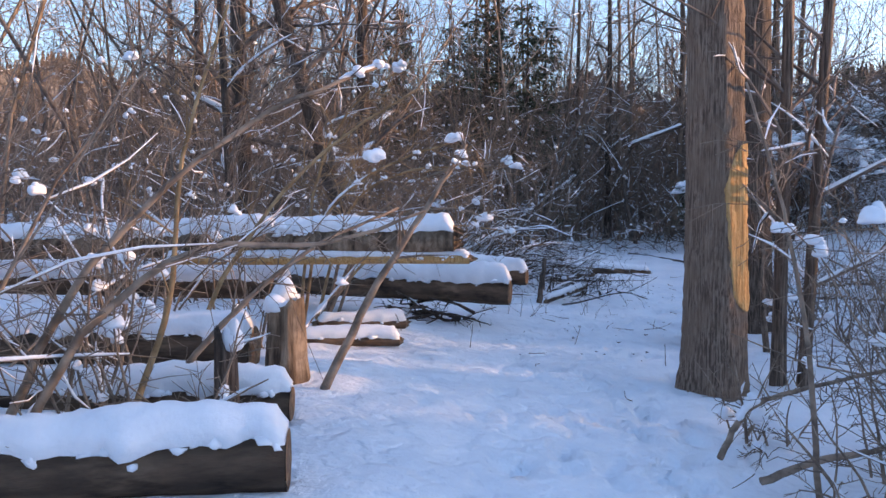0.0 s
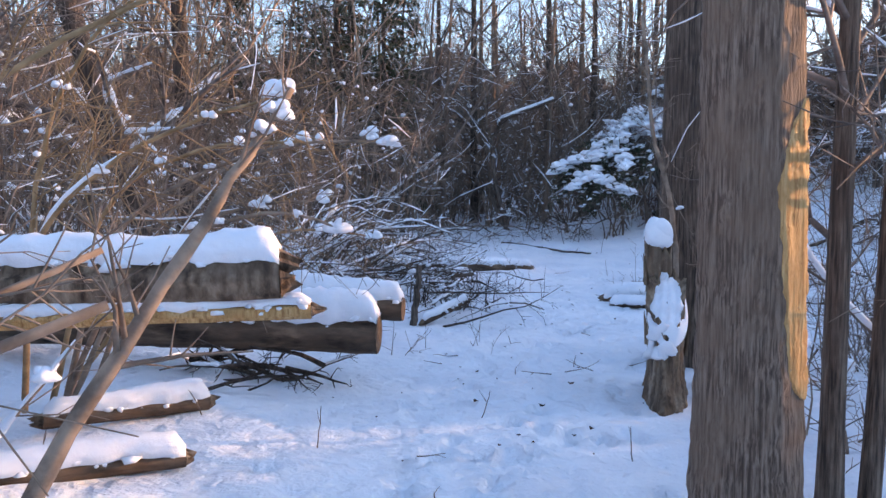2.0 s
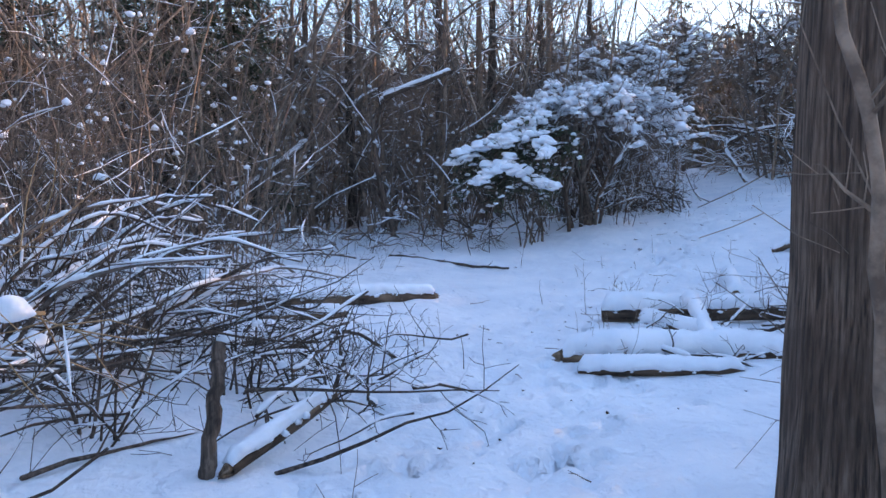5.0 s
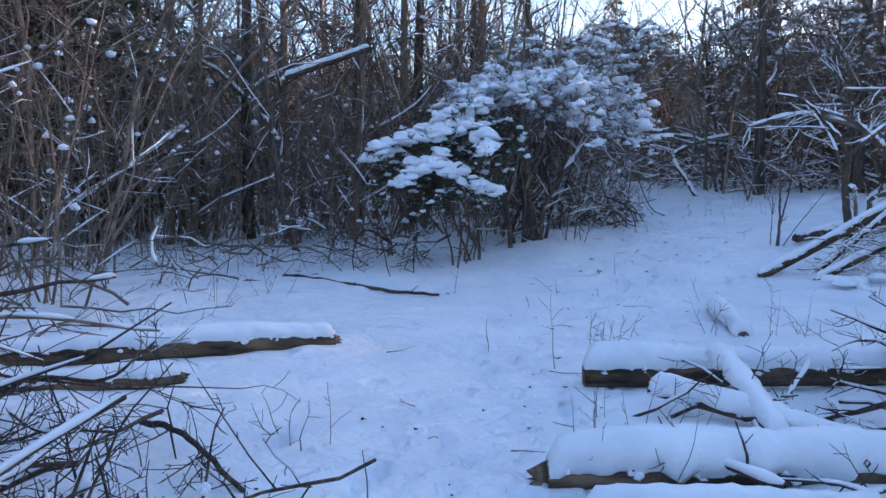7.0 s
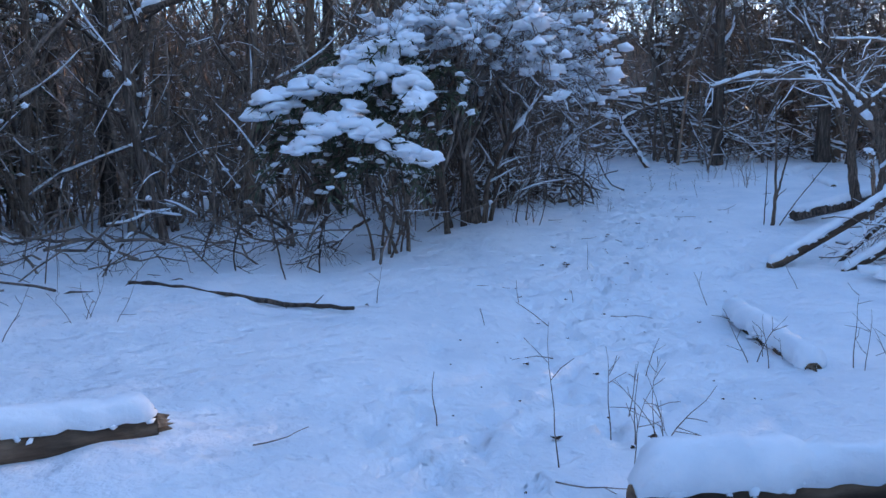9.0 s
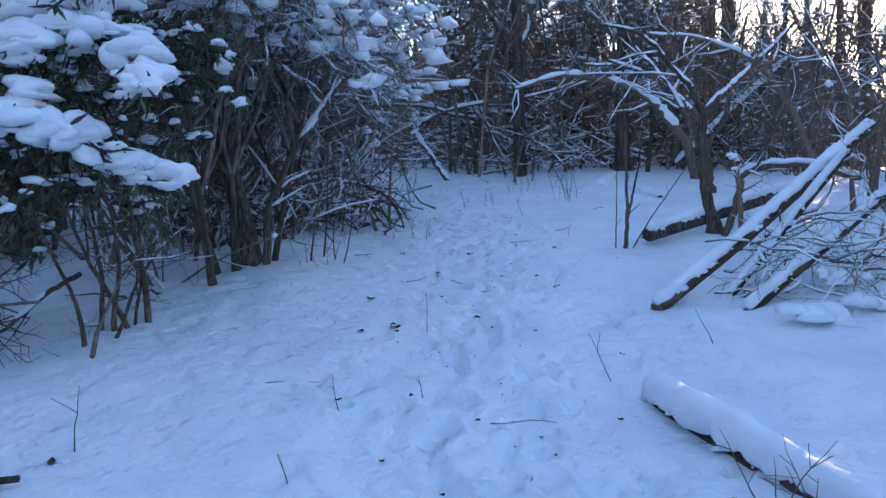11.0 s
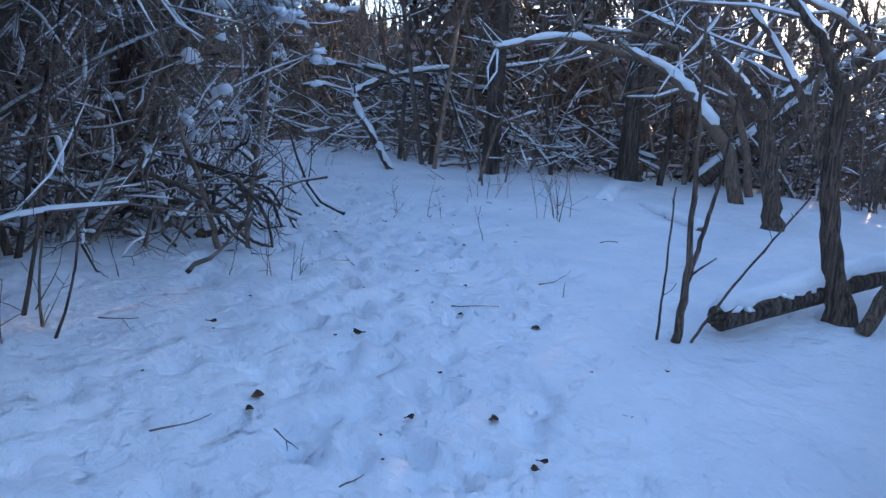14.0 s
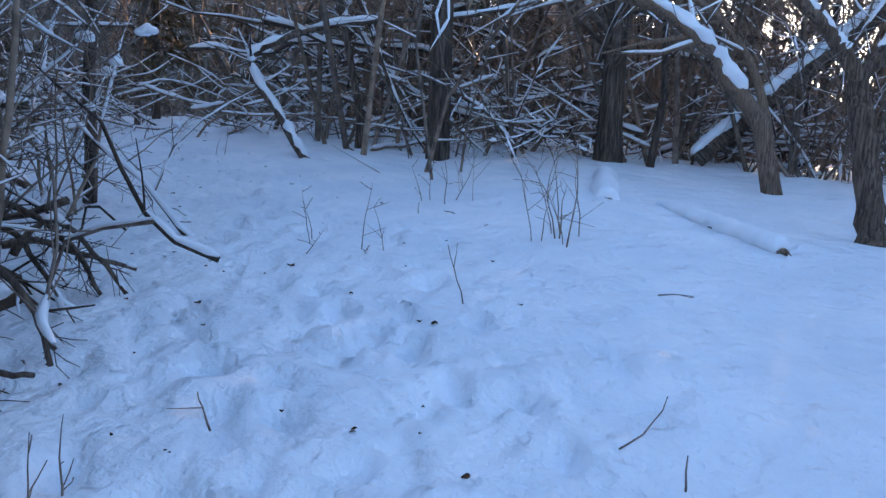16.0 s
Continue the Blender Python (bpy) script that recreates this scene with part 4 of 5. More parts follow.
log_thing("snowy_branch", (4.62, 12.72, 0.07), (5.8, 12.05, 0.1), 0.045, 0.09, "snow-wrapped branch at the foot of the pile", 85, droop=1.1, wob=0.15)
for x, y, sd, n, sz, h in ((8.2, 13.1, 86, 14, 1.1, 0.45), (7.2, 12.3, 87, 10, 0.9, 0.3), (7.5, 12.7, 88, 12, 0.9, 0.3), (5.7, 12.75, 89, 9, 0.7, 0.22), (6.5, 13.3, 90, 9, 0.8, 0.25)):
    brush_pile((x, y), sd, n, sz, h, BARK_DARK, 0.55, 0.016, "dark branches with snow stacked on the log pile")
log_thing("snowy_log", (10.25, 17.15, 0.08), (8.95, 15.58, 0.06), 0.07, 0.11, "log buried under smooth snow, one end showing", 88, droop=1.3, cut=(False, False))

# ---- leaning snowy poles on the far right of the glade ----
b1 = np.array((11.95, 17.89, gz(11.95, 17.89) + 0.02))
d1 = np.array((0.802, -0.361, 0.475))
log_thing("leaning_pole", b1, b1 + d1 * 3.6, 0.065, 0.06, "dark pole leaning up into the trees, snow along its top", 91, cut=(False, True), taper=0.8, droop=0.8)
b2 = np.array((12.25, 17.1, gz(12.25, 17.1) + 0.02))
log_thing("leaning_pole", b2, b2 + np.array((0.82, -0.33, 0.46)) * 3.0, 0.05, 0.06, "thinner pole leaning beside the first, snow on top", 92, cut=(False, True), taper=0.8, droop=0.8)
log_thing("leaning_pole", b2 + (0.25, 0.35, 0), b2 + np.array((0.70, -0.15, 0.55)) * 2.6, 0.035, 0.05, "thin snowy branch propped against the poles", 93, cut=(False, False), droop=0.8)
brush_pile((13.2, 16.9), 94, 34, 1.1, 0.5, TWIG_DARK, 0.8, 0.010, "heap of twigs loaded with snow under leaning poles", curl=0.6)
brush_pile((13.9, 16.4), 95, 28, 1.3, 0.8, TWIG_DARK, 0.7, 0.011, "heap of twigs loaded with snow under leaning poles", curl=0.6)


def snow_lumps(pts, seed, label):
    rng = np.random.default_rng(seed)
    top = empty("snow_heap", pts[0][:3], label, "snow")
    for x, y, z, s in pts:
        g = Geo()
        for _ in range(5):
            w = s * rng.uniform(0.3, 0.6)
            blob(g, np.array((x, y, z)) - np.array(pts[0][:3]) + rng.normal(0, s * 0.5, 3) * (1, 1, 0.5), (w * 1.3, w, w * 0.9), rng, ICO2, 0.45)
        piece("lump", g, SNOW, top)


snow_lumps([(12.2, 16.5, 0.42, 0.2), (12.5, 16.35, 0.45, 0.17), (12.75, 16.2, 0.47, 0.2), (12.95, 16.6, 0.6, 0.16)], 96, "rounded snow heaped on the brush")

# ---- glade: multi-stemmed saplings and the snow-laden evergreen ----
s = shrub(102, 0.9, 9, 0.18, 0.1, TWIG, 0.006, 0, "tuft of thin dry stems standing in the snow", 4, 0.0, 0)
s.matrix_world = Matrix.Translation((16.6, 21.4, gz(16.6, 21.4)))


def aside(x, y, steps):
    """Points beside a foot, given as metres across the trail and up."""
    return [(x + 0.592 * a, y - 0.806 * a, gz(x, y) - 0.03 + h) for a, h in steps]


sapling("sapling", aside(13.75, 19.02, ((0, 0), (0.03, 0.42), (0.015, 1.0), (-0.02, 1.95))), 0.03, 0.008, 101, "slender brown sapling with a few upright stems", twig=BARK_BROWN, kids=5, amount=0.1, kid_len=0.3, depth=0)
sapling("sapling", aside(13.75, 19.02, ((0.03, 0.38), (0.10, 0.7), (0.16, 1.0), (0.22, 1.5))), 0.018, 0.006, 103, "side stem of a slender brown sapling", twig=BARK_BROWN, kids=4, amount=0.1, kid_len=0.25, depth=0)
sapling("sapling", aside(13.72, 19.06, ((-0.06, 0), (-0.05, 0.4), (-0.04, 0.95))), 0.009, 0.005, 104, "thin straight brown stem in the snow", twig=BARK_BROWN, kids=2, amount=0.0, kid_len=0.2, depth=0)
sapling("sapling", aside(13.78, 19.0, ((0.06, 0), (0.2, 0.25), (0.4, 0.55), (0.68, 0.95))), 0.010, 0.005, 105, "thin slanting brown stem in the snow", twig=BARK_BROWN, kids=3, amount=0.0, kid_len=0.2, depth=0)
for i, (x, y, h) in enumerate(((4.95, 13.05, 0.55), (7.9, 13.1, 0.8), (6.35, 15.0, 0.75), (8.6, 13.9, 0.7), (9.3, 15.2, 0.6), (5.7, 13.6, 0.5), (9.0, 16.0, 0.5), (7.0, 15.4, 0.5), (3.6, 14.2, 0.5), (2.9, 16.9, 0.5), (3.9, 18.5, 0.6), (4.7, 19.2, 0.5), (10.9, 21.2, 0.5), (12.6, 21.3, 0.45), (15.4, 22.6, 0.5), (17.3, 22.9, 0.6), (2.0, 10.2, 0.45), (1.1, 9.9, 0.5))):
    s = shrub(400 + i, h, 5, 0.3, 0.05, TWIG_DARK, 0.0045, 0, "small tuft of dry dark stems in the snow", 3, 0.0, 0)
    s.matrix_world = Matrix.Translation((x, y, gz(x, y)))


def clump_tree(x, y, seed, stems, height, r, label, spread=0.35, amount=0.5, twig=BARK_DARK, kids=6, toward=None, lift=-0.04):
    """Several trunks from one foot, arching outward, with snow on the limbs."""
    rng = np.random.default_rng(seed)
    top = empty("clump_tree", (x, y, gz(x, y)), label, "tree")
    s, c = Geo(), Geo()
    for i in range(stems):
        a = rng.uniform(0, 6.28) if toward is None else toward + rng.normal(0, 0.9)
        o = abs(rng.normal(0.15, spread))
        n = 14
        g = Geo()
        q = wander((rng.normal(0, 0.2), rng.normal(0, 0.2), -0.1), (o * math.cos(a), o * math.sin(a), 1.0), height * rng.uniform(0.7, 1.1), n, rng, 0.16, lift)
        rr = np.linspace(r * rng.uniform(0.55, 1.2), r * 0.2, n)
        rr[:2] *= (1.35, 1.12)
        g.tube(q, rr, 9, wobble=0.06, rng=rng)
        piece("trunk", g, twig, top)
        snow_strip(s, q[3:], rr[3:], rng, amount, 0.9)
        sprout(c, s, q, rr, rng, kids, height * 0.34, 2, 0.35, 0.0, 0.85, 0.35, amount, 0.42)
    piece("crown", c, TWIG_DARK, top, "tangle of dark twigs")
    piece("snow_load", s, SNOW, top, "snow lying along the limbs", kind="stuff")
    return top


clump_tree(8.42, 20.62, 114, 7, 1.7, 0.026, "vase-shaped bush of brown stems at the glade's edge", 0.22, 0.15, BARK_BROWN)
clump_tree(10.92, 21.08, 115, 4, 1.9, 0.013, "slender stems at the edge of the trail", 0.2, 0.1, BARK_BROWN)
clump_tree(11.36, 22.48, 111, 2, 2.6, 0.035, "slim dark stems under a snowy canopy", 0.2, 0.15)


def dome_tree(feet, middle, seed, limbs, reach, top_z, label, lump=0.07):
    """Several trunks from one foot that carry a domed crown: limbs arch up and over and droop, snow heaped on their backs."""
    rng = np.random.default_rng(seed)
    o = np.array((middle[0], middle[1], gz(*middle)))
    top = empty("snowy_canopy_tree", o, label, "tree")
    starts = []
    for x, y, r, h, lx, ly, bark in feet:
        q = wander((x - o[0], y - o[1], gz(x, y) - o[2] - 0.1), (lx, ly, 1), h, 12, rng, 0.13)
        rr = np.linspace(r, r * 0.45, 12)
        rr[:2] *= (1.5, 1.15)
        g = Geo()
        g.tube(q, rr, 11, wobble=0.07, rng=rng)
        piece("trunk", g, bark, top)
        starts.append(q[5:])
    c, s = Geo(), Geo()
    rise = top_z - o[2]
    for i in range(limbs):
        a = rng.uniform(0, 6.28)
        out = reach * math.sqrt(rng.uniform(0.06, 1.0))
        q0 = starts[int(rng.integers(len(starts)))]
        st = q0[int(rng.integers(len(q0)))]
        d = np.array([math.cos(a) * out, math.sin(a) * out * 0.85, 0])
        hi = rise * rng.uniform(0.80, 1.0) * (1 - 0.12 * (out / reach) ** 2)
        q = curve_points([st, st * (0.5, 0.5, 0) + d * 0.42 + (0, 0, hi * 0.93), d * 0.75 + (0, 0, hi), d + (0, 0, hi - rng.uniform(0.15, 0.55) - 0.35 * out / reach)], 15)
        q[1:] += rng.normal(0, 0.035, q[1:].shape)
        rr = np.linspace(rng.uniform(0.014, 0.03), 0.005, len(q))
        c.tube(q, rr, 4)
        sprout(c, s, q, rr, rng, 9, 0.75, 1, 0.45, -0.05, 0.9, 0.25, 0.45, 0.5)
        u = 0.42
        while u < 1.0:
            f = u * (len(q) - 1)
            p = q[int(f)] + (q[min(int(f) + 1, len(q) - 1)] - q[int(f)]) * (f - int(f))
            z = lump * rng.uniform(0.45, 1.3)
            for _ in range(int(rng.integers(2, 5))):
                w = z * rng.uniform(0.45, 1.0)
                blob(s, p + rng.normal(0, 0.8, 3) * (z, z, z * 0.4) + (0, 0, z * 0.35), (w * 1.3, w, w * 0.85), rng, ICO1, 0.55)
            u += rng.choice((0.05, 0.09, 0.2), p=(0.45, 0.35, 0.2))
    for _ in range(limbs):
        a, out = rng.uniform(0, 6.28), reach * math.sqrt(rng.uniform(0.05, 0.4))
        q = wander((math.cos(a) * out, math.sin(a) * out * 0.85, rise * rng.uniform(0.55, 0.85)), (math.cos(a) * 0.6, math.sin(a) * 0.6, -0.7), rng.uniform(0.6, 1.0), 7, rng, 0.4)
        rr = np.linspace(0.009, 0.003, 7)
        c.tube(q, rr, 3)
        snow_strip(s, q, rr, rng, 0.5, 1.4)
        sprout(c, s, q, rr, rng, 7, 0.5, 1, 0.45, -0.03, 0.9, 0.1, 0.45, 0.6)
    piece("crown", c, TWIG_DARK, top, "domed tangle of dark twigs", kind="stuff")
    piece("snow_load", s, SNOW, top, "snow heaped over the crown", kind="stuff")


dome_tree(((10.3, 21.68, 0.125, 2.8, 0.05, 0.05, BARK_DARK), (9.91, 21.73, 0.055, 2.6, -0.2, 0.0, BARK_DARK), (10.04, 21.54, 0.045, 2.4, 0.15, 0.1, BARK_DARK), (9.6, 21.3, 0.035, 2.2, -0.25, -0.1, BARK_BROWN), (10.45, 21.5, 0.035, 2.4, 0.3, 0.0, BARK_DARK)),
          (10.2, 21.6), 131, 78, 2.5, 3.95, "dark many-stemmed tree whose domed crown is heaped with snow", 0.1)
dome_tree(((12.6, 24.0, 0.07, 2.6, 0.1, 0.0, BARK_DARK), (12.9, 23.8, 0.05, 2.6, 0.2, -0.1, BARK_BROWN), (12.3, 23.9, 0.04, 2.4, -0.2, 0.0, BARK_BROWN)),
          (12.7, 23.9), 132, 62, 2.3, 4.1, "dark many-stemmed tree with a wide snowy crown")
sapling("tree", [(10.35, 21.46, 0.66), (10.37, 21.44, 1.25), (10.45, 21.38, 1.55), (10.75, 21.15, 2.2), (11.05, 20.92, 2.7)], 0.045, 0.02, 551, "grey trunk leaning over the trail, snow along its back", twig=BARK_BROWN, kids=10, amount=0.95, kid_len=0.8, category="tree")
for x, y, h, sd in ((9.3, 21.8, 2.6, 116), (11.9, 22.9, 2.4, 117), (12.9, 23.2, 2.2, 118), (11.2, 23.6, 2.6, 119), (7.6, 22.2, 2.4, 121), (13.9, 24.4, 2.2, 122), (14.9, 24.9, 2.0, 123)):
    s = shrub(sd, h, 10, 0.6, 0.55, TWIG if sd % 2 else TWIG_DARK, 0.015, 14, "dense dark shrub with snow on its twigs")
    s.matrix_world = Matrix.Translation((x, y, gz(x, y)))
for x, y, sd in ((4.4, 21.9, 521), (5.5, 21.9, 522), (6.6, 21.6, 523), (7.5, 21.2, 524), (3.3, 19.6, 525), (2.4, 17.6, 526)):
    brush_pile((x, y), sd, 14, 1.5, 0.6, TWIG_DARK, 0.2, 0.014, curl=0.6, label="dark drooping branches at the edge of the glade")
for x, y, sd in ((12.7, 22.75, 124), (13.5, 23.4, 125), (12.0, 22.8, 126), (11.3, 23.0, 127), (11.9, 23.6, 128), (12.9, 23.3, 129)):
    brush_pile((x, y), sd, 15, 1.3, 0.7, BARK_DARK if sd % 2 else TWIG_DARK, 0.5, 0.016, curl=0.75, label= "dark crooked branches tangled at the trail's edge")


def snow_bough(w, f, s, q, rng, lump, gap, sprays, leafy=True):
    """One bough: its wood, its dark sprays and the snow along it."""
    ln = np.linalg.norm(q[-1] - q[0])
    w.tube(q, np.linspace(0.022, 0.006, len(q)), 4)
    for _ in range(int(ln * sprays)):
        p = q[int(rng.uniform(0.1, 1.0) * (len(q) - 1))] + rng.normal(0, 0.04, 3)
        d = (q[-1] - q[0]) / ln * 0.6 + rng.normal(0, 0.55, 3) - (0, 0, 0.3)
        d /= np.linalg.norm(d)
        l, wd = rng.uniform(0.08, 0.22), rng.uniform(0.008, 0.02)
        if not leafy:
            f.tube(np.array([p, p + d * l * 1.4 + rng.normal(0, 0.06, 3), p + d * l * 2.8 + rng.normal(0, 0.06, 3)]), (0.007, 0.005, 0.002), 3)
            continue
        sd = np.cross(d, rng.standard_normal(3))
        sd /= np.linalg.norm(sd)
        f.add([p - sd * wd * 0.3, p + d * l * 0.5 - sd * wd, p + d * l, p + d * l * 0.5 + sd * wd], [[0, 1, 2, 3]])
    k = 0.08
    while k < 1.0:
        u = k * (len(q) - 1)
        p = q[int(u)] + (q[min(int(u) + 1, len(q) - 1)] - q[int(u)]) * (u - int(u))
        z = lump * rng.uniform(0.55, 1.25)
        blob(s, p + np.array([rng.normal(0, lump * 0.35), rng.normal(0, lump * 0.35), lump * 0.25]), (z * 1.35, z, z * 0.8), rng, ICO3 if lump > 0.11 else ICO2 if leafy or lump > 0.085 else ICO1, 0.42 if leafy else 0.5)
        k += gap * rng.choice((0.5, 0.7, 2.2), p=(0.4, 0.3, 0.3)) / ln


def evergreen(seed=130):
    """A low spreading evergreen: drooping boughs of dark sprays under heavy snow."""
    rng = np.random.default_rng(seed)
    o = np.array((8.7, 20.95, gz(8.7, 20.95)))
    top = empty("evergreen_bush", o, "spreading evergreen bush with drooping boughs under heavy snow", "bush")
    w, f, s = Geo(), Geo(), Geo()
    heavy = (((8.7, 20.3, 3.0), (8.0, 20.47, 2.78), (7.56, 20.72, 2.5), (7.1, 20.86, 2.3), (6.72, 21.06, 2.12)), ((8.5, 20.4, 2.72), (8.0, 20.4, 2.6), (7.6, 20.6, 2.42)),
             ((7.25, 20.55, 2.05), (7.8, 20.15, 1.81), (8.32, 19.77, 1.5)), ((7.9, 20.4, 2.3), (7.4, 20.4, 2.0), (7.1, 20.4, 1.75)), ((8.4, 20.2, 2.55), (8.2, 19.9, 2.3), (8.1, 19.7, 2.15)))
    for pts in heavy:
        q = curve_points(np.array(pts) - o, 14)
        for k in range(2):
            snow_bough(w, f, s, q + rng.normal(0, 0.08, 3) * (1, 1, 0.6), rng, 0.115, 0.09, 80)
    for _ in range(34):
        a = radians(rng.uniform(150, 275))
        st = np.array([rng.normal(0.0, 0.4), rng.normal(0.1, 0.3), rng.uniform(0.9, 2.4)])
        en = st + np.array([math.cos(a) * rng.uniform(0.8, 1.7), math.sin(a) * rng.uniform(0.4, 1.0), -rng.uniform(0.1, 0.7)])
        snow_bough(w, f, s, curve_points([st, (st + en) / 2 + (0, 0, 0.2), en], 10), rng, 0.05, 0.3, 70)
    piece("bough_wood", w, BARK_DARK, top, kind="stuff")
    piece("foliage", f, NEEDLE, top, "dark green needle sprays", smooth=False, kind="stuff")
    piece("snow_load", s, SNOW, top, "heavy lumps of snow on the boughs", kind="stuff")


evergreen()


def canopy(x, y, seed, count, wide, low, high, lump, label):
    """A flat spreading crown of fine twigs loaded with small lumps of snow."""
    rng = np.random.default_rng(seed)
    top = empty("snowy_canopy_tree", (x, y, gz(x, y)), label, "tree")
    w, f, s = Geo(), Geo(), Geo()
    g = Geo()
    q = wander((0, 0, -0.1), (0.05, 0, 1), high, 10, rng, 0.15)
    g.tube(q, np.linspace(0.06, 0.02, 10), 8, wobble=0.05, rng=rng)
    piece("trunk", g, BARK_DARK, top)
    for _ in range(count):
        a = rng.uniform(0, 6.28)
        st = q[int(rng.integers(4, 10))]
        en = np.array([math.cos(a) * wide * rng.uniform(0.3, 1), math.sin(a) * wide * rng.uniform(0.2, 0.7), rng.uniform(low, high)])
        snow_bough(w, f, s, curve_points([st, (st + en) / 2 + (0, 0, 0.35), en], 10), rng, lump * (1.0 if en[2] > low + 0.45 * (high - low) else 0.55), lump * 2.0, 24, leafy=False)
    piece("bough_wood", w, BARK_DARK, top, kind="stuff")
    piece("foliage", f, TWIG_DARK, top, "dark twig ends", smooth=False, kind="stuff")
    piece("snow_load", s, SNOW, top, "snow heaped along the boughs", kind="stuff")


canopy(13.6, 24.9, 133, 36, 2.4, 2.8, 4.1, 0.09, "dark small tree with a wide snowy crown")
for x, y, sd, wide, low, high in ((15.4, 25.2, 139, 2.3, 3.4, 4.7), (15.0, 28.8, 134, 3.0, 2.6, 5.0), (19.6, 25.6, 135, 2.8, 2.8, 5.2), (21.6, 22.2, 136, 2.6, 3.0, 5.2), (20.4, 31.4, 137, 3.0, 3.0, 6.0), (23.4, 24.8, 138, 3.0, 3.0, 6.0)):
    canopy(x, y, sd, 32, wide, low, high, 0.075, "dark small tree with a wide snowy crown")

# ---- far end: arching trees, forked snowy branch, dark trunks ----
sapling("arching_tree", [(19.9, 20.4, 1.4), (19.87, 20.6, 2.25), (19.8, 20.95, 2.7), (19.7, 21.3, 3.15), (19.6, 21.8, 3.45), (19.3, 22.5, 3.68), (18.8, 22.9, 3.7), (17.9, 23.3, 3.4)], 0.10, 0.03, 141, "arching tree bent over the trail, snow along its back", twig=BARK, kids=16, amount=0.85, kid_len=1.4, depth=2, first=0.35, category="tree")
def forked_tree(paths, radii, seed, label, kids=7, kid_len=1.2, bark=BARK_BROWN):
    """A tree whose trunk and main limbs follow the given lines; snow lies on the limbs."""
    rng = np.random.default_rng(seed)
    o = np.array(paths[0][0], dtype=float)
    top = empty("forked_tree", o, label, "tree")
    s, c = Geo(), Geo()
    for i, (pts, (r0, r1)) in enumerate(zip(paths, radii)):
        q = curve_points(np.array(pts, dtype=float) - o, 16)
        q[1:-1] += rng.normal(0, 0.008, q[1:-1].shape)
        if i == 0:
            q = np.vstack([q[0] - (0, 0, 0.4), q])
        rr = np.linspace(r0, r1, len(q))
        if i == 0:
            rr[:4] *= (2.0, 1.55, 1.25, 1.1)
        g = Geo()
        g.tube(q, rr, 11, wobble=0.05, rng=rng)
        piece("trunk" if i == 0 else "limb", g, bark, top)
        snow_strip(s, q[3:], rr[3:], rng, 0.9, 0.6)
        if i:
            sprout(c, s, q, rr, rng, kids, kid_len, 2, 0.35, 0.0, 0.85, 0.3, 0.6, 0.4)
    piece("crown", c, TWIG_DARK, top, "tangle of bare twigs", kind="stuff")
    piece("snow_load", s, SNOW, top, "snow lying along the limbs", kind="stuff")


forked_tree((((14.75, 18.3, 0.85), (14.74, 18.41, 1.42), (14.76, 18.46, 1.93), (14.80, 18.46, 2.34)), ((14.80, 18.46, 2.34), (15.0, 18.2, 2.65), (15.4, 17.9, 3.07), (15.75, 17.63, 3.50)),
             ((14.80, 18.46, 2.34), (14.72, 18.62, 2.70), (14.58, 18.86, 3.02), (14.44, 19.1, 3.35), (14.2, 19.5, 3.5)), ((14.76, 18.46, 1.8), (14.9, 18.7, 2.3), (14.95, 19.0, 2.8), (14.9, 19.4, 3.3))),
            ((0.075, 0.05), (0.045, 0.02), (0.04, 0.015), (0.035, 0.012)), 142, "grey forked tree with snow lining its limbs")
forked_tree((((17.87, 19.46, 1.2), (17.93, 19.57, 1.88), (17.95, 19.7, 2.48)), ((17.95, 19.7, 2.48), (17.9, 19.83, 2.72), (17.77, 20.1, 3.05), (17.6, 20.5, 3.36), (17.3, 21.0, 3.6)),
             ((17.95, 19.7, 2.48), (18.15, 19.5, 2.82), (18.43, 19.2, 3.2), (18.7, 18.95, 3.6)), ((17.93, 19.57, 2.0), (18.2, 19.3, 2.6), (18.3, 19.2, 3.4), (18.3, 19.0, 4.2))),
            ((0.105, 0.08), (0.065, 0.025), (0.06, 0.025), (0.05, 0.02)), 143, "grey twisted tree with snow lining its limbs")
sapling("arching_branch", [(14.6, 18.15, 0.84), (14.68, 18.06, 1.04), (14.74, 18.0, 1.40), (14.7, 17.93, 1.60), (14.66, 17.62, 1.67), (14.8, 17.22, 1.66), (15.2, 16.8, 1.5)], 0.05, 0.03, 144, "grey branch bent in an arch, snow on its back", twig=BARK, kids=8, amount=0.9, kid_len=0.5, category="branch")
sapling("snowy_sapling", [(14.05, 17.77, 0.72), (14.08, 17.78, 1.23), (14.09, 17.83, 1.60), (14.09, 17.86, 1.75)], 0.03, 0.025, 145, "upright stem plastered with snow", twig=BARK, kids=4, amount=0.5, kid_len=0.3, clumps=((0.97, 0.05), (0.7, 0.04)))
sapling("arching_tree", [(21.3, 20.6, 1.5), (21.2, 20.8, 2.6), (21.0, 21.2, 3.4), (20.5, 21.9, 3.9), (19.6, 22.7, 4.0)], 0.07, 0.02, 160, "arching tree bent over the trail, snow along its back", twig=BARK, kids=12, amount=0.85, kid_len=1.3, depth=2, category="tree")
sapling("arching_tree", [(18.9, 18.0, 1.3), (18.8, 18.3, 2.4), (18.5, 18.8, 3.3), (17.9, 19.5, 3.8), (17.1, 20.2, 3.9)], 0.06, 0.02, 161, "arching tree bent over the trail, snow along its back", twig=BARK, kids=12, amount=0.85, kid_len=1.2, depth=2, category="tree")
clump_tree(19.4, 16.8, 162, 4, 5.0, 0.06, "grey multi-stemmed tree with snow-lined limbs", 0.25, 0.7, BARK, 6)
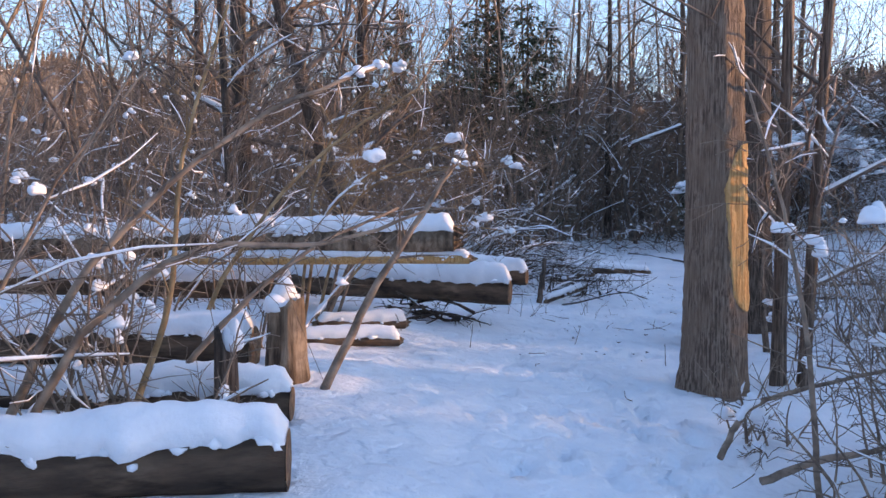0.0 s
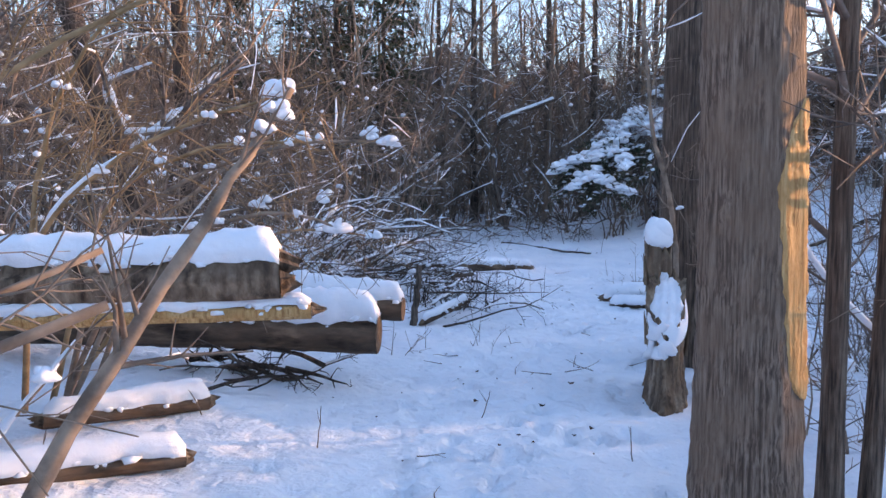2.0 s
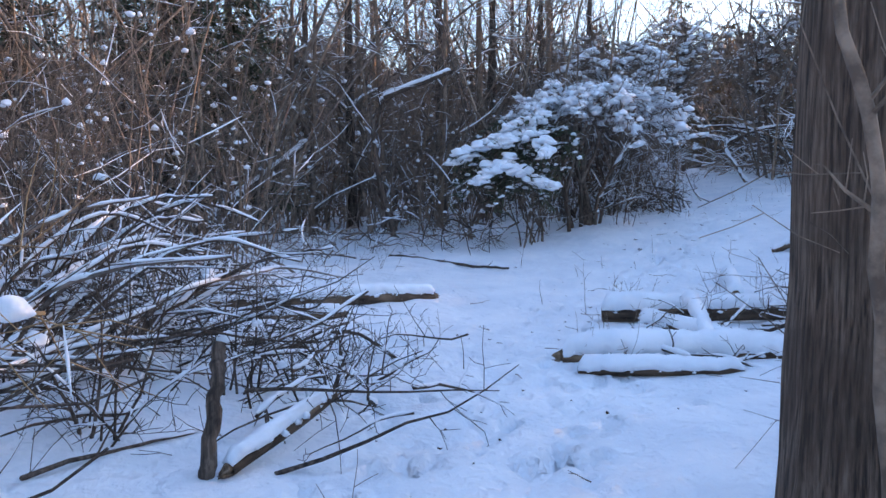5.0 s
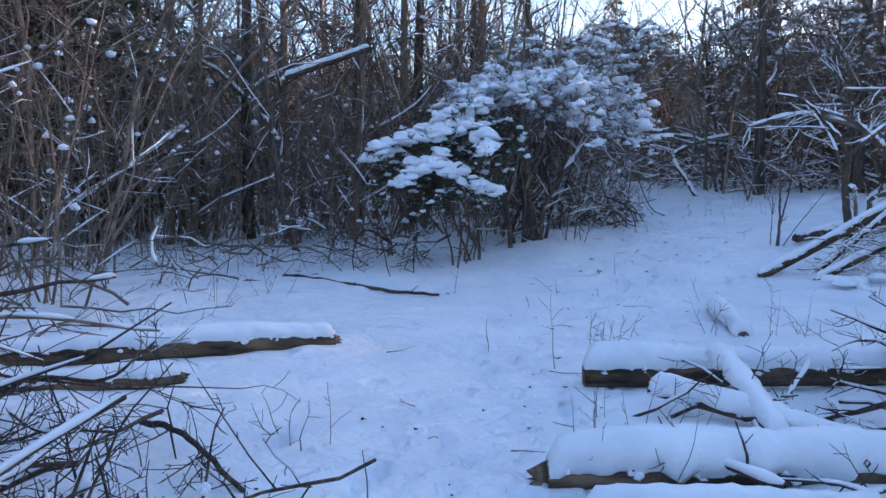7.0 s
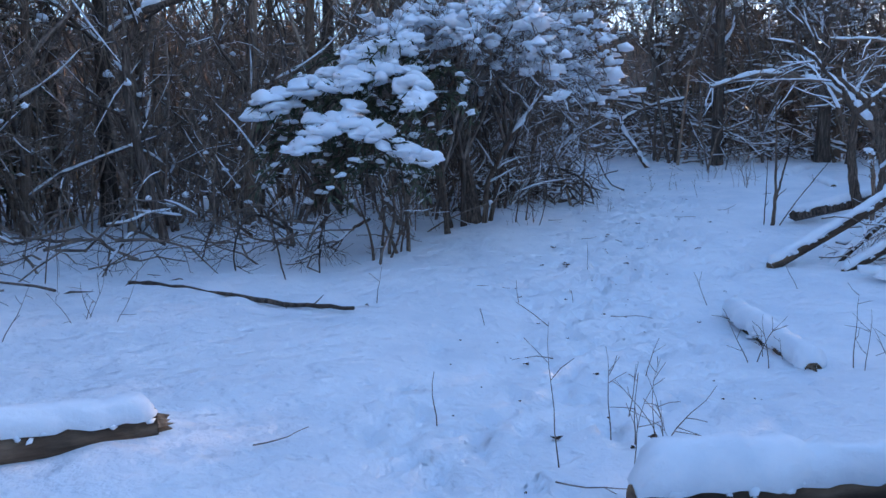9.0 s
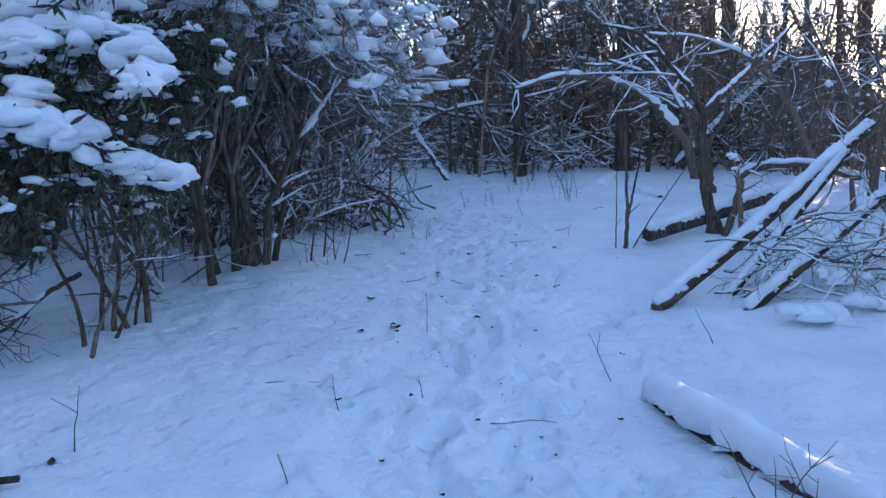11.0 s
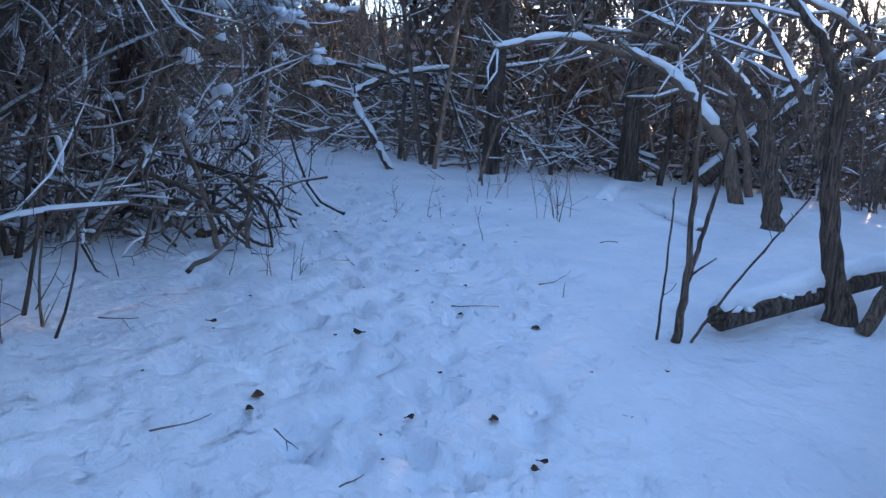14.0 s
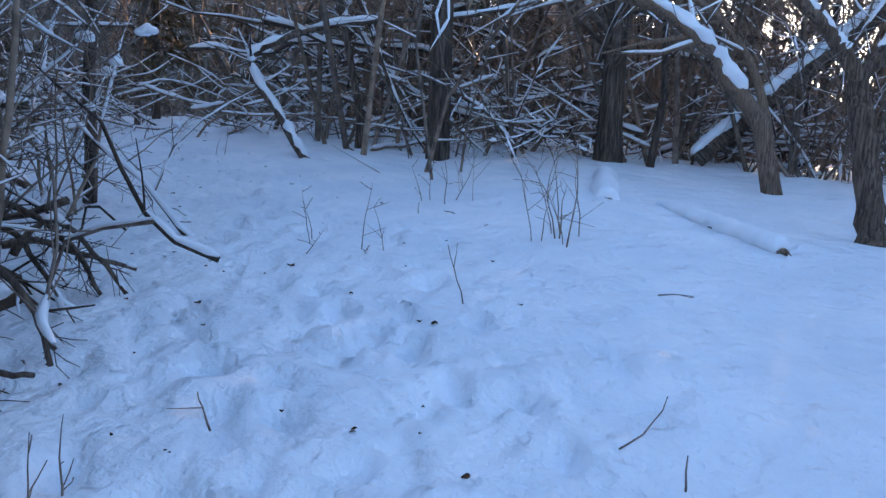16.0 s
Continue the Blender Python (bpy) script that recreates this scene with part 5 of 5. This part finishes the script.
clump_tree(16.9, 16.9, 163, 4, 4.2, 0.045, "leaning grey trunks behind the fallen log", 0.3, 0.7, BARK, 6)
log_thing("fallen_log", (14.05, 18.86, 0.87), (16.0, 17.75, 1.35), 0.085, 0.07, "dark fallen log propped among the trunks", 146, cut=(False, True), bark=BARK_DARK)
sapling("forked_branch", [(18.55, 25.57, 1.6), (18.4, 26.0, 2.25), (18.31, 26.26, 2.66), (18.4, 26.2, 2.98), (18.95, 25.4, 3.32), (19.8, 24.1, 3.5), (20.4, 23.4, 3.75)], 0.055, 0.02, 147, "bent branch thickly lined with snow", twig=BARK_DARK, kids=12, amount=1.0, kid_len=0.8, depth=1, category="branch")
log_thing("leaning_tree", (22.4, 21.76, 1.85), (23.1, 19.5, 4.1), 0.12, 0.08, "fallen trunk leaning in the trees, snow on top", 148, bark=BARK_DARK)
bare_tree(149, 12, 0.17, BARK_DARK, 14, 0.4, 0.15, (0.02, 0), "dark straight trunk beyond the trail", at=(21.5, 22.75))
bare_tree(150, 13, 0.24, BARK_DARK, 14, 0.4, 0.15, (0, 0), "thick dark trunk among snowy tangles", at=(23.4, 27.2))
log_thing("snowy_log", (17.1, 19.98, 1.235), (18.4, 21.2, 1.40), 0.055, 0.07, "low log nearly buried in snow", 151, droop=1.3, cut=(False, False))
log_thing("snowy_log", (18.2, 21.6, 1.4), (20.4, 22.4, 1.55), 0.08, 0.12, "low log nearly buried in snow", 152, droop=1.3, cut=(False, False))
CROOKED = (((13.38, 23.17, 1.0), (13.42, 23.15, 1.36), (13.57, 23.06, 1.39), (13.66, 23.01, 1.25), (13.77, 22.94, 1.02)), ((13.6, 23.04, 1.25), (13.67, 23.0, 1.37), (13.76, 22.95, 1.42), (13.86, 22.87, 1.31), (14.02, 22.76, 1.03)),
           ((13.55, 23.05, 1.30), (13.69, 22.99, 1.32), (13.82, 22.9, 1.26), (14.06, 22.73, 1.16)), ((13.3, 23.2, 1.45), (13.6, 23.1, 1.5), (13.8, 22.9, 1.3), (13.9, 22.8, 1.04)), ((12.7, 22.5, 1.6), (13.0, 22.3, 1.45), (13.2, 22.2, 1.2), (13.25, 22.15, 0.95)),
           ((12.4, 22.3, 1.3), (12.7, 22.1, 1.25), (12.9, 22.05, 1.05), (13.1, 22.0, 0.98)), ((12.2, 22.3, 1.5), (12.6, 22.25, 1.35), (12.9, 22.3, 1.1), (13.15, 22.35, 0.95)))
for i, pts in enumerate(CROOKED):
    sapling("crooked_branch", pts, 0.02, 0.011, 553 + i, "dark crooked branch arching down into the snow", twig=BARK_DARK, kids=4, amount=0.15, kid_len=0.3, category="branch")
sapling("leaning_sapling", [(13.09, 22.26, 0.9), (13.12, 22.3, 1.3), (13.2, 22.3, 1.9), (13.3, 22.3, 2.9)], 0.022, 0.01, 561, "thin brown stem at the edge of the bush", kids=9, amount=0.15, kid_len=0.5)
sapling("leaning_sapling", [(12.85, 22.3, 0.9), (12.75, 22.35, 1.3), (12.55, 22.5, 2.0), (12.4, 22.6, 2.9)], 0.026, 0.01, 562, "thin brown stem leaning back into the bush", kids=9, amount=0.15, kid_len=0.5)
log_thing("snowy_log", (13.0, 22.75, 1.0), (13.55, 22.95, 1.06), 0.05, 0.07, "short log under the bush capped with snow", 563, cut=(False, False))
for x, y, sd, n, sz, h, r, tn in ((20.7, 27.4, 571, 17, 3.0, 1.9, 0.034, 2.4), (22.2, 25.6, 572, 17, 3.0, 2.0, 0.034, None), (18.6, 32.2, 573, 18, 3.0, 2.0, 0.032, None), (23.8, 23.6, 574, 15, 3.0, 2.0, 0.034, None), (16.4, 32.0, 575, 16, 3.0, 1.8, 0.03, None), (24.8, 21.4, 576, 14, 2.8, 1.8, 0.032, 2.0), (20.4, 23.9, 577, 12, 1.6, 0.6, 0.02, None), (13.2, 25.6, 578, 16, 2.2, 1.6, 0.026, None)):
    brush_pile((x, y), sd, n, sz, h, BARK_DARK, 0.9, r, "tangle of long bent limbs thickly lined with snow", turn=tn, curl=0.45)
# the warm backlight on these tangles is put into the lighter TWIG colour
for x, y, sd, n, sz in ((20.4, 28.2, 154, 30, 2.2), (21, 24.8, 155, 30, 2.2), (19.0, 31.4, 156, 28, 2.2), (22.5, 23.8, 157, 26, 2.0), (24.5, 21.5, 158, 26, 2.0), (14.6, 27.0, 159, 26, 2.0)):
    brush_pile((x, y), sd, n, sz, 1.0, TWIG, 0.85, 0.020, "tangle of fallen branches lined with snow")

# ---- the wood all round ----
PROTO_SHRUBS = [shrub(200 + i, h, n, sp, am, tw, 0.015, cl, lb, 6, split=False) for i, (h, n, sp, am, tw, cl, lb) in enumerate((
    (2.8, 11, 0.45, 0.18, TWIG_DARK, 9, "dense grey-brown thicket shrub flecked with snow"), (3.8, 11, 0.35, 0.15, TWIG, 9, "tall bare brown shrub flecked with snow"),
    (2.3, 12, 0.6, 0.28, TWIG_DARK, 11, "low spreading shrub with snow on its twigs"), (4.6, 10, 0.3, 0.14, TWIG, 8, "tall thin-stemmed bare shrub in the thicket"),
    (3.4, 11, 0.5, 0.2, TWIG, 10, "tangled brown shrub flecked with snow"), (4.2, 11, 0.45, 0.25, TWIG_DARK, 10, "tall tangled dark shrub flecked with snow")))]
PROTO_TREES = [bare_tree(220 + i, h, r, bk, n, 0.2, lo, (rng_lean, 0), lb) for i, (h, r, bk, n, lo, rng_lean, lb) in enumerate((
    (11, 0.13, BARK_DARK, 12, 0.12, 0.01, "tall slim bare tree with dark bark"), (13, 0.18, BARK_DARK, 12, 0.2, -0.02, "tall straight dark tree trunk with bare limbs"),
    (9, 0.09, BARK, 13, 0.1, 0.05, "slender leaning grey tree without leaves"), (12, 0.15, BARK, 12, 0.15, 0.0, "tall bare tree with grey bark"), (8, 0.07, BARK_DARK, 13, 0.1, -0.05, "young bare tree with a dark stem")))]


def conifer(seed, height, label, mat=NEEDLE):
    rng = np.random.default_rng(seed)
    top = empty("conifer", (0, 0, 0), label, "tree", "conifers of the wood")
    g, axis, r, _ = trunk_geo(height, height * 0.016, 0.02, rng, sides=9, step=0.4)
    piece("trunk", g, BARK_DARK, top)
    f, w = Geo(), Geo()
    z = height * 0.1
    while z < height * 0.98:
        ln = 0.3 + (1 - z / height) * height * 0.2 * rng.uniform(0.6, 1.1)
        for _ in range(int(rng.integers(3, 6))):
            a = rng.uniform(0, 6.28)
            d = np.array([math.cos(a), math.sin(a), -0.15 + rng.normal(0, 0.12)])
            q = wander((0, 0, z), d, ln, 5, rng, 0.1, 0.02)
            w.tube(q, np.linspace(0.02, 0.005, 5), 3)
            for _ in range(int(8 + ln * 12)):
                p = q[0] + (q[-1] - q[0]) * rng.uniform(0.15, 1) + rng.normal(0, 0.05, 3)
                e = d + rng.normal(0, 0.6, 3) - (0, 0, 0.3)
                e /= np.linalg.norm(e)
                l, wd = rng.uniform(0.15, 0.4), rng.uniform(0.02, 0.05)
                sd = np.cross(e, rng.standard_normal(3))
                sd /= np.linalg.norm(sd)
                f.add([p - sd * wd * 0.3, p + e * l * 0.5 - sd * wd, p + e * l, p + e * l * 0.5 + sd * wd], [[0, 1, 2, 3]])
        z += rng.uniform(0.18, 0.36)
    piece("bough_wood", w, BARK_DARK, top, kind="stuff")
    piece("crown", f, mat, top, "sprays of needles", smooth=False, kind="stuff")
    return top


PROTO_CONIFERS = [conifer(240, 9, "dark green conifer behind the thicket"), conifer(241, 11, "tall dark conifer among bare trees"), conifer(242, 6, "small rusty-green conifer of the thicket and the added sun screen", NEEDLE_RUST)]


def open_ground(x, y):
    """The trail, the glade, the log yard and the gap that lets the low sun in stay clear."""
    d = float(trail_distance(x, y))
    if d < (2.6 if y < 23.5 else 1.9) or (d < 4.0 and 12 < y < 22.5):
        return True
    if -5.2 < x < 3 and -3 < y < 10.5:
        return True
    if 3 < x < 9.5 and 21 < y < 24.6:
        return True
    if 3.5 < x < 15 and 8 < y < 21.5 or 12 < x < 21.8 and 16.5 < y < 23.6:
        return True
    return x > 3 and -0.7 < y - (5.9 + 0.0875 * (x - 2.3)) < 1.8


def scatter():
    rng = np.random.default_rng(77)
    used = set()

    def put(protos, x, y, scale):
        k = int(rng.integers(len(protos)))
        m = Matrix.Translation((x, y, gz(x, y) - 0.02)) @ Matrix.Rotation(rng.uniform(0, 6.28), 4, "Z")
        ob = protos[k]
        if ob.name in used:
            ob = copy_thing(ob, m)
        else:
            used.add(ob.name)
            ob.matrix_world = m
        ob.scale = (scale,) * 3

    for x, y in ((1.0, 17.5), (2.3, 18.6), (0.0, 16.9), (1.8, 20.6), (-0.6, 18.6), (3.6, 23.2), (7.4, 24.2), (-1.5, 13.5), (-2.0, 15.5), (-0.9, 11.6), (-2.4, 11.2),
                 (15.6, 15.4), (14.4, 14.4), (16.6, 16.0), (17.6, 15.0), (13.4, 13.8), (19.2, 15.4), (16.0, 13.8), (20.6, 17.6), (21.4, 19.0), (22.6, 20.4), (22.6, 26.0), (23.2, 20.2), (25.0, 20.7), (26.6, 21.4), (24.2, 19.2), (27.0, 20.2)):
        put(PROTO_SHRUBS, x, y, rng.uniform(0.85, 1.2))
    for protos, count, low, high, small, big in ((PROTO_SHRUBS, 78, 7, 24, 0.75, 1.25), (PROTO_TREES, 58, 9, 34, 0.75, 1.2)):
        n = 0
        while n < count:
            a, r = rng.uniform(-0.5, 3.6), rng.uniform(low, high)
            x, y = 7 + r * math.cos(a) * 1.1, 12 + r * math.sin(a)
            if open_ground(x, y) or (low == 7 and r > 15 and rng.random() < 0.4):
                continue
            put(protos, x, y, rng.uniform(small, big))
            n += 1
    # low shrubs added in the sun gap to keep the ground in shade
    for x, y in ((4.3, 5.6), (4.6, 6.4), (4.4, 7.2), (4.9, 7.9), (5.6, 6.0), (5.8, 6.9), (5.5, 7.6), (5.2, 8.6), (6.6, 6.5), (6.8, 7.5), (6.4, 8.4), (6.0, 5.3), (5.0, 5.1), (7.4, 7.0)):
        m = Matrix.Translation((x, y, gz(x, y) - 0.02)) @ Matrix.Rotation(rng.uniform(0, 6.28), 4, "Z")
        copy_thing(PROTO_SHRUBS[2], m).scale = (0.55, 0.55, rng.uniform(0.46, 0.6) * (0.7 + x * 0.06))
    # more added shrubs, out of view, that screen the ground from the low sun
    for _ in range(34):
        x = rng.uniform(8, 15)
        put(PROTO_SHRUBS, x, 5.9 + 0.0875 * (x - 2.3) + rng.uniform(-1.2, 2.4), rng.uniform(0.28, 0.46) * (0.6 + x / 20))
    # unseen screen of flattened conifers, added to block the sun below the logs' height
    for _ in range(15):
        x, y = rng.uniform(11, 15), rng.uniform(3.5, 11)
        m = Matrix.Translation((x, y, gz(x, y) - 0.05)) @ Matrix.Rotation(rng.uniform(0, 6.28), 4, "Z")
        copy_thing(PROTO_CONIFERS[2], m).scale = (0.75, 0.75, rng.uniform(0.31, 0.39))
    # second unseen conifer row, added to shade the foreground at the trail's start
    for k in range(9):
        x, y = rng.uniform(11, 15), 3.2 + k * 0.3
        m = Matrix.Translation((x, y, gz(x, y) - 0.05)) @ Matrix.Rotation(rng.uniform(0, 6.28), 4, "Z")
        copy_thing(PROTO_CONIFERS[2], m).scale = (0.75, 0.75, rng.uniform(0.36, 0.42))
    for x, y in ((4.7, 9.7), (5.3, 10.2), (5.9, 9.3), (4.6, 8.2), (-2.6, 9.6), (-1.9, 10.7), (-3.2, 8.9), (-3.4, 10.6), (-4.2, 9.6)):
        put(PROTO_SHRUBS[:3], x, y, rng.uniform(0.5, 0.65) if x > 0 else rng.uniform(0.7, 0.95))
    for x, y in ((-2.6, 22.0), (-0.6, 23.0), (0.8, 25.0), (2.2, 24.2), (3.6, 26.4), (5.2, 26.8), (6.6, 25.0), (8.2, 27.2), (9.6, 25.6), (11.0, 28.0), (-4.0, 18.0), (-4.4, 14.0)):
        put(PROTO_SHRUBS, x, y, rng.uniform(1.5, 1.9))
    for x, y in ((1.5, 26.2), (2.9, 25.4), (0.4, 28.0), (4.0, 28.6), (-1.6, 25.6), (2.4, 30.5)):
        put(PROTO_CONIFERS[:2], x, y, rng.uniform(0.85, 1.1))
    for x, y in ((4.6, 25.0), (6.8, 26.2), (3.2, 27.5), (8.0, 25.2), (5.4, 29.0), (9.8, 26.6), (7.4, 31.0), (11.5, 27.5), (10.4, 30.0), (12.8, 28.6)):
        put(PROTO_TREES, x, y, rng.uniform(0.8, 1.1))
    for k in range(4, 27):
        x, y = rng.uniform(25, 34), 11.2 + k * 0.74 + rng.uniform(-0.4, 0.4)
        put(PROTO_CONIFERS if k > 19 and k % 2 else PROTO_TREES, x, y, rng.uniform(0.75, 1.1))
    for x, y in ((7.8, 10.7), (8.8, 10.8), (9.7, 11.1), (10.7, 11.0)):
        put(PROTO_SHRUBS, x, y, rng.uniform(0.9, 1.25))
    for x, y in ((8.0, 11.3), (9.2, 11.6), (10.6, 11.8), (11.8, 12.4), (13.4, 12.8)):
        put(PROTO_TREES, x, y, rng.uniform(0.75, 1.0))
    n = 0
    while n < 12:
        a, r = rng.uniform(0.3, 2.2), rng.uniform(19, 38)
        x, y = 9 + r * math.cos(a), 14 + r * math.sin(a)
        if open_ground(x, y):
            continue
        put(PROTO_CONIFERS, x, y, rng.uniform(0.8, 1.25))
        n += 1


scatter()


def deep_thicket():
    """The brown tangle of poles, twigs and flecks of snow that fills the wood behind."""
    rng = np.random.default_rng(83)
    snow = Geo()
    octa = np.array([(1, 0, 0), (-1, 0, 0), (0, 1, 0), (0, -1, 0), (0, 0, 0.8), (0, 0, -0.5)])
    sides = np.array([(0, 2, 4), (2, 1, 4), (1, 3, 4), (3, 0, 4), (2, 0, 5), (1, 2, 5), (3, 1, 5), (0, 3, 5)])
    for mat, count in ((TWIG_DARK, 2300), (TWIG, 2000)):
        base = []
        while len(base) < count:
            a, r = rng.uniform(-0.35, 2.75) if rng.random() < 0.85 else rng.uniform(-1.3, 4.3), 12 + 34 * rng.random() ** 0.95
            x, y = 7 + r * math.cos(a), 11 + r * math.sin(a)
            if not open_ground(x, y):
                base.append((x, y, gz(x, y) - 0.1))
        g = Geo()
        q = [np.array(base)]
        h = rng.uniform(2.0, 12.5, count)
        d = np.stack([rng.normal(0, 0.32, count), rng.normal(0, 0.32, count), np.ones(count)], -1)
        for _ in range(4):
            q.append(q[-1] + d * (h / 4)[:, None])
            d = d + rng.normal(0, 0.22, d.shape) * (1, 1, 0.6)
        r0 = rng.uniform(0.012, 0.034, count) * (0.5 + h / 9)
        for k in range(4):
            g.prisms(q[k], q[k + 1], r0 * (1 - 0.22 * k), r0 * (0.78 - 0.22 * k), rng)
        P = np.stack(q)
        for level, per in ((0, 10), (1, 8), (2, 11)):
            n = count * per
            i, k, u = np.tile(np.arange(count), per), rng.integers(0, 4, n), rng.random(n)
            st = P[k, i] + (P[k + 1, i] - P[k, i]) * u[:, None]
            e = np.stack([rng.normal(0, 1, n), rng.normal(0, 1, n), rng.normal(0.3, 0.6, n)], -1)
            e *= (rng.uniform(0.4, 1.7, n) * (0.45 if level == 1 else 1) / np.linalg.norm(e, axis=1))[:, None]
            if level == 2:
                st = st + np.stack([rng.normal(0, 0.9, n), rng.normal(0, 0.9, n), rng.uniform(0.3, 7.5, n)], -1)
            elif level == 1:
                st = st + rng.normal(0, 0.45, st.shape)
            if level:
                st[:, 2] = np.maximum(st[:, 2], ground_height(st[:, 0], st[:, 1]) + 0.05)
                keep = (st[:, 2] - ground_height(st[:, 0], st[:, 1]) > 1.6 * rng.random(n))
                st, e, n = st[keep], e[keep], int(keep.sum())
            ra = rng.uniform(0.005, 0.012, n) * (1 if level == 0 else 0.75)
            tip = st + e
            if level == 0:
                tip = tip + rng.normal(0, 0.16, e.shape)
                e = 0.55 * e + rng.normal(0, 0.06, e.shape)
                g.prisms(st + e, tip, ra * 0.65, ra * 0.3, rng)
                g.prisms(st, st + e, ra, ra * 0.65, rng)
            else:
                g.prisms(st, tip, ra, ra * 0.35, rng)
            if level == 0:
                flat = (np.abs(e[:, 2]) < 0.55 * np.linalg.norm(e, axis=1)) & (rng.random(n) < 0.42)
                lift = np.array([0, 0, 0.011])
                snow.prisms(st[flat] + lift, st[flat] + e[flat] * 0.8 + lift, ra[flat] * 1.1 + 0.002, ra[flat] * 0.6, rng)
                pick = rng.choice(n, 7500, replace=False)
                c = st[pick] + e[pick] * rng.random((len(pick), 1))
                z = rng.uniform(0.015, 0.055, len(pick))
                v = c[:, None] + octa[None] * (z[:, None] * np.array([[1.0]]))[..., None] * rng.uniform(0.7, 1.3, (len(pick), 6, 1))
                snow.add(v.reshape(-1, 3), (np.arange(len(pick))[:, None, None] * 6 + sides[None]).reshape(-1, 3))
        ob = new("thicket", g.mesh("thicket", mat))
        tagged(ob, "dense tangle of bare brown poles and twigs behind the glade", "thicket", kind="stuff")
    ob = new("thicket_snow", snow.mesh("thicket_snow", SNOW))
    tagged(ob, "flecks and lines of snow caught in the thicket", "snow", kind="stuff")


deep_thicket()

# ---- litter on the snow ----


def litter():
    rng = np.random.default_rng(91)
    spots = ((13.2, 19.67), (10.67, 18.96), (10.32, 19.89), (9.97, 19.27), (9.99, 19.32), (11.4, 19.99), (11.3, 19.92), (12.28, 20.24), (11.98, 18.91), (9.9, 19.2), (10.85, 19.5), (11.8, 19.47))
    for k in range(295):
        i = int(rng.integers(3, len(TRAIL) - 1))
        c = TRAIL[i] + (TRAIL[i + 1] - TRAIL[i]) * rng.random() + rng.normal(0, 1.1, 2)
        if k < len(spots):
            c = np.array(spots[k])
        g = Geo()
        z = 0.006 + 0.018 * rng.random() ** 3 + (0.012 if k < len(spots) else 0)
        m = 9
        a = np.arange(m) * 6.28 / m
        rr = z * (0.6 + 0.5 * rng.random(m))
        ring = np.stack([rr * np.cos(a) * 1.5, rr * np.sin(a), 0.008 + 0.28 * z * np.sin(a * 2 + 1)], -1)
        g.add(np.vstack([ring, [[0, 0, 0.004]], ring * (1, 1, 1) + (0, 0, -0.004)]), [[k, (k + 1) % m, m] for k in range(m)] + [[m + 1 + k, m + 1 + (k + 1) % m, (k + 1) % m, k] for k in range(m)])
        ob = new("dead_leaf", g.mesh("dead_leaf", LEAF, False))
        ob.matrix_world = Matrix.Translation((c[0], c[1], gz(*c) + 0.012)) @ Matrix.Rotation(rng.uniform(0, 6.28), 4, "Z")
        tagged(ob, "curled brown dead leaf lying on the snow", "leaf", "leaves on the snow")
    for _ in range(110):
        i = int(rng.integers(2, len(TRAIL) - 1))
        c = TRAIL[i] + (TRAIL[i + 1] - TRAIL[i]) * rng.random() + rng.normal(0, 1.5, 2)
        up = rng.random() < 0.5
        g = Geo()
        ln = rng.uniform(0.12, 0.4)
        a = rng.uniform(0, 6.28)
        d = (0.25 * math.cos(a), 0.25 * math.sin(a), 1) if up else (math.cos(a), math.sin(a), 0.02)
        q = wander((0, 0, 0.0 if up else 0.03), d, ln, 6, rng, 0.2, 0)
        g.tube(q, np.linspace(0.0045, 0.002, 6), 4)
        if rng.random() < 0.5:
            g.tube(wander(q[3], np.array(d) + rng.normal(0, 0.5, 3), ln * 0.4, 4, rng, 0.2), np.linspace(0.003, 0.0015, 4), 3)
        ob = new("dry_stem" if up else "fallen_twig", g.mesh("twig", TWIG_DARK))
        ob.matrix_world = Matrix.Translation((c[0], c[1], gz(*c)))
        tagged(ob, "thin dry stem standing in the snow" if up else "thin dark twig lying on the snow", "twig", "twigs in the snow")


litter()
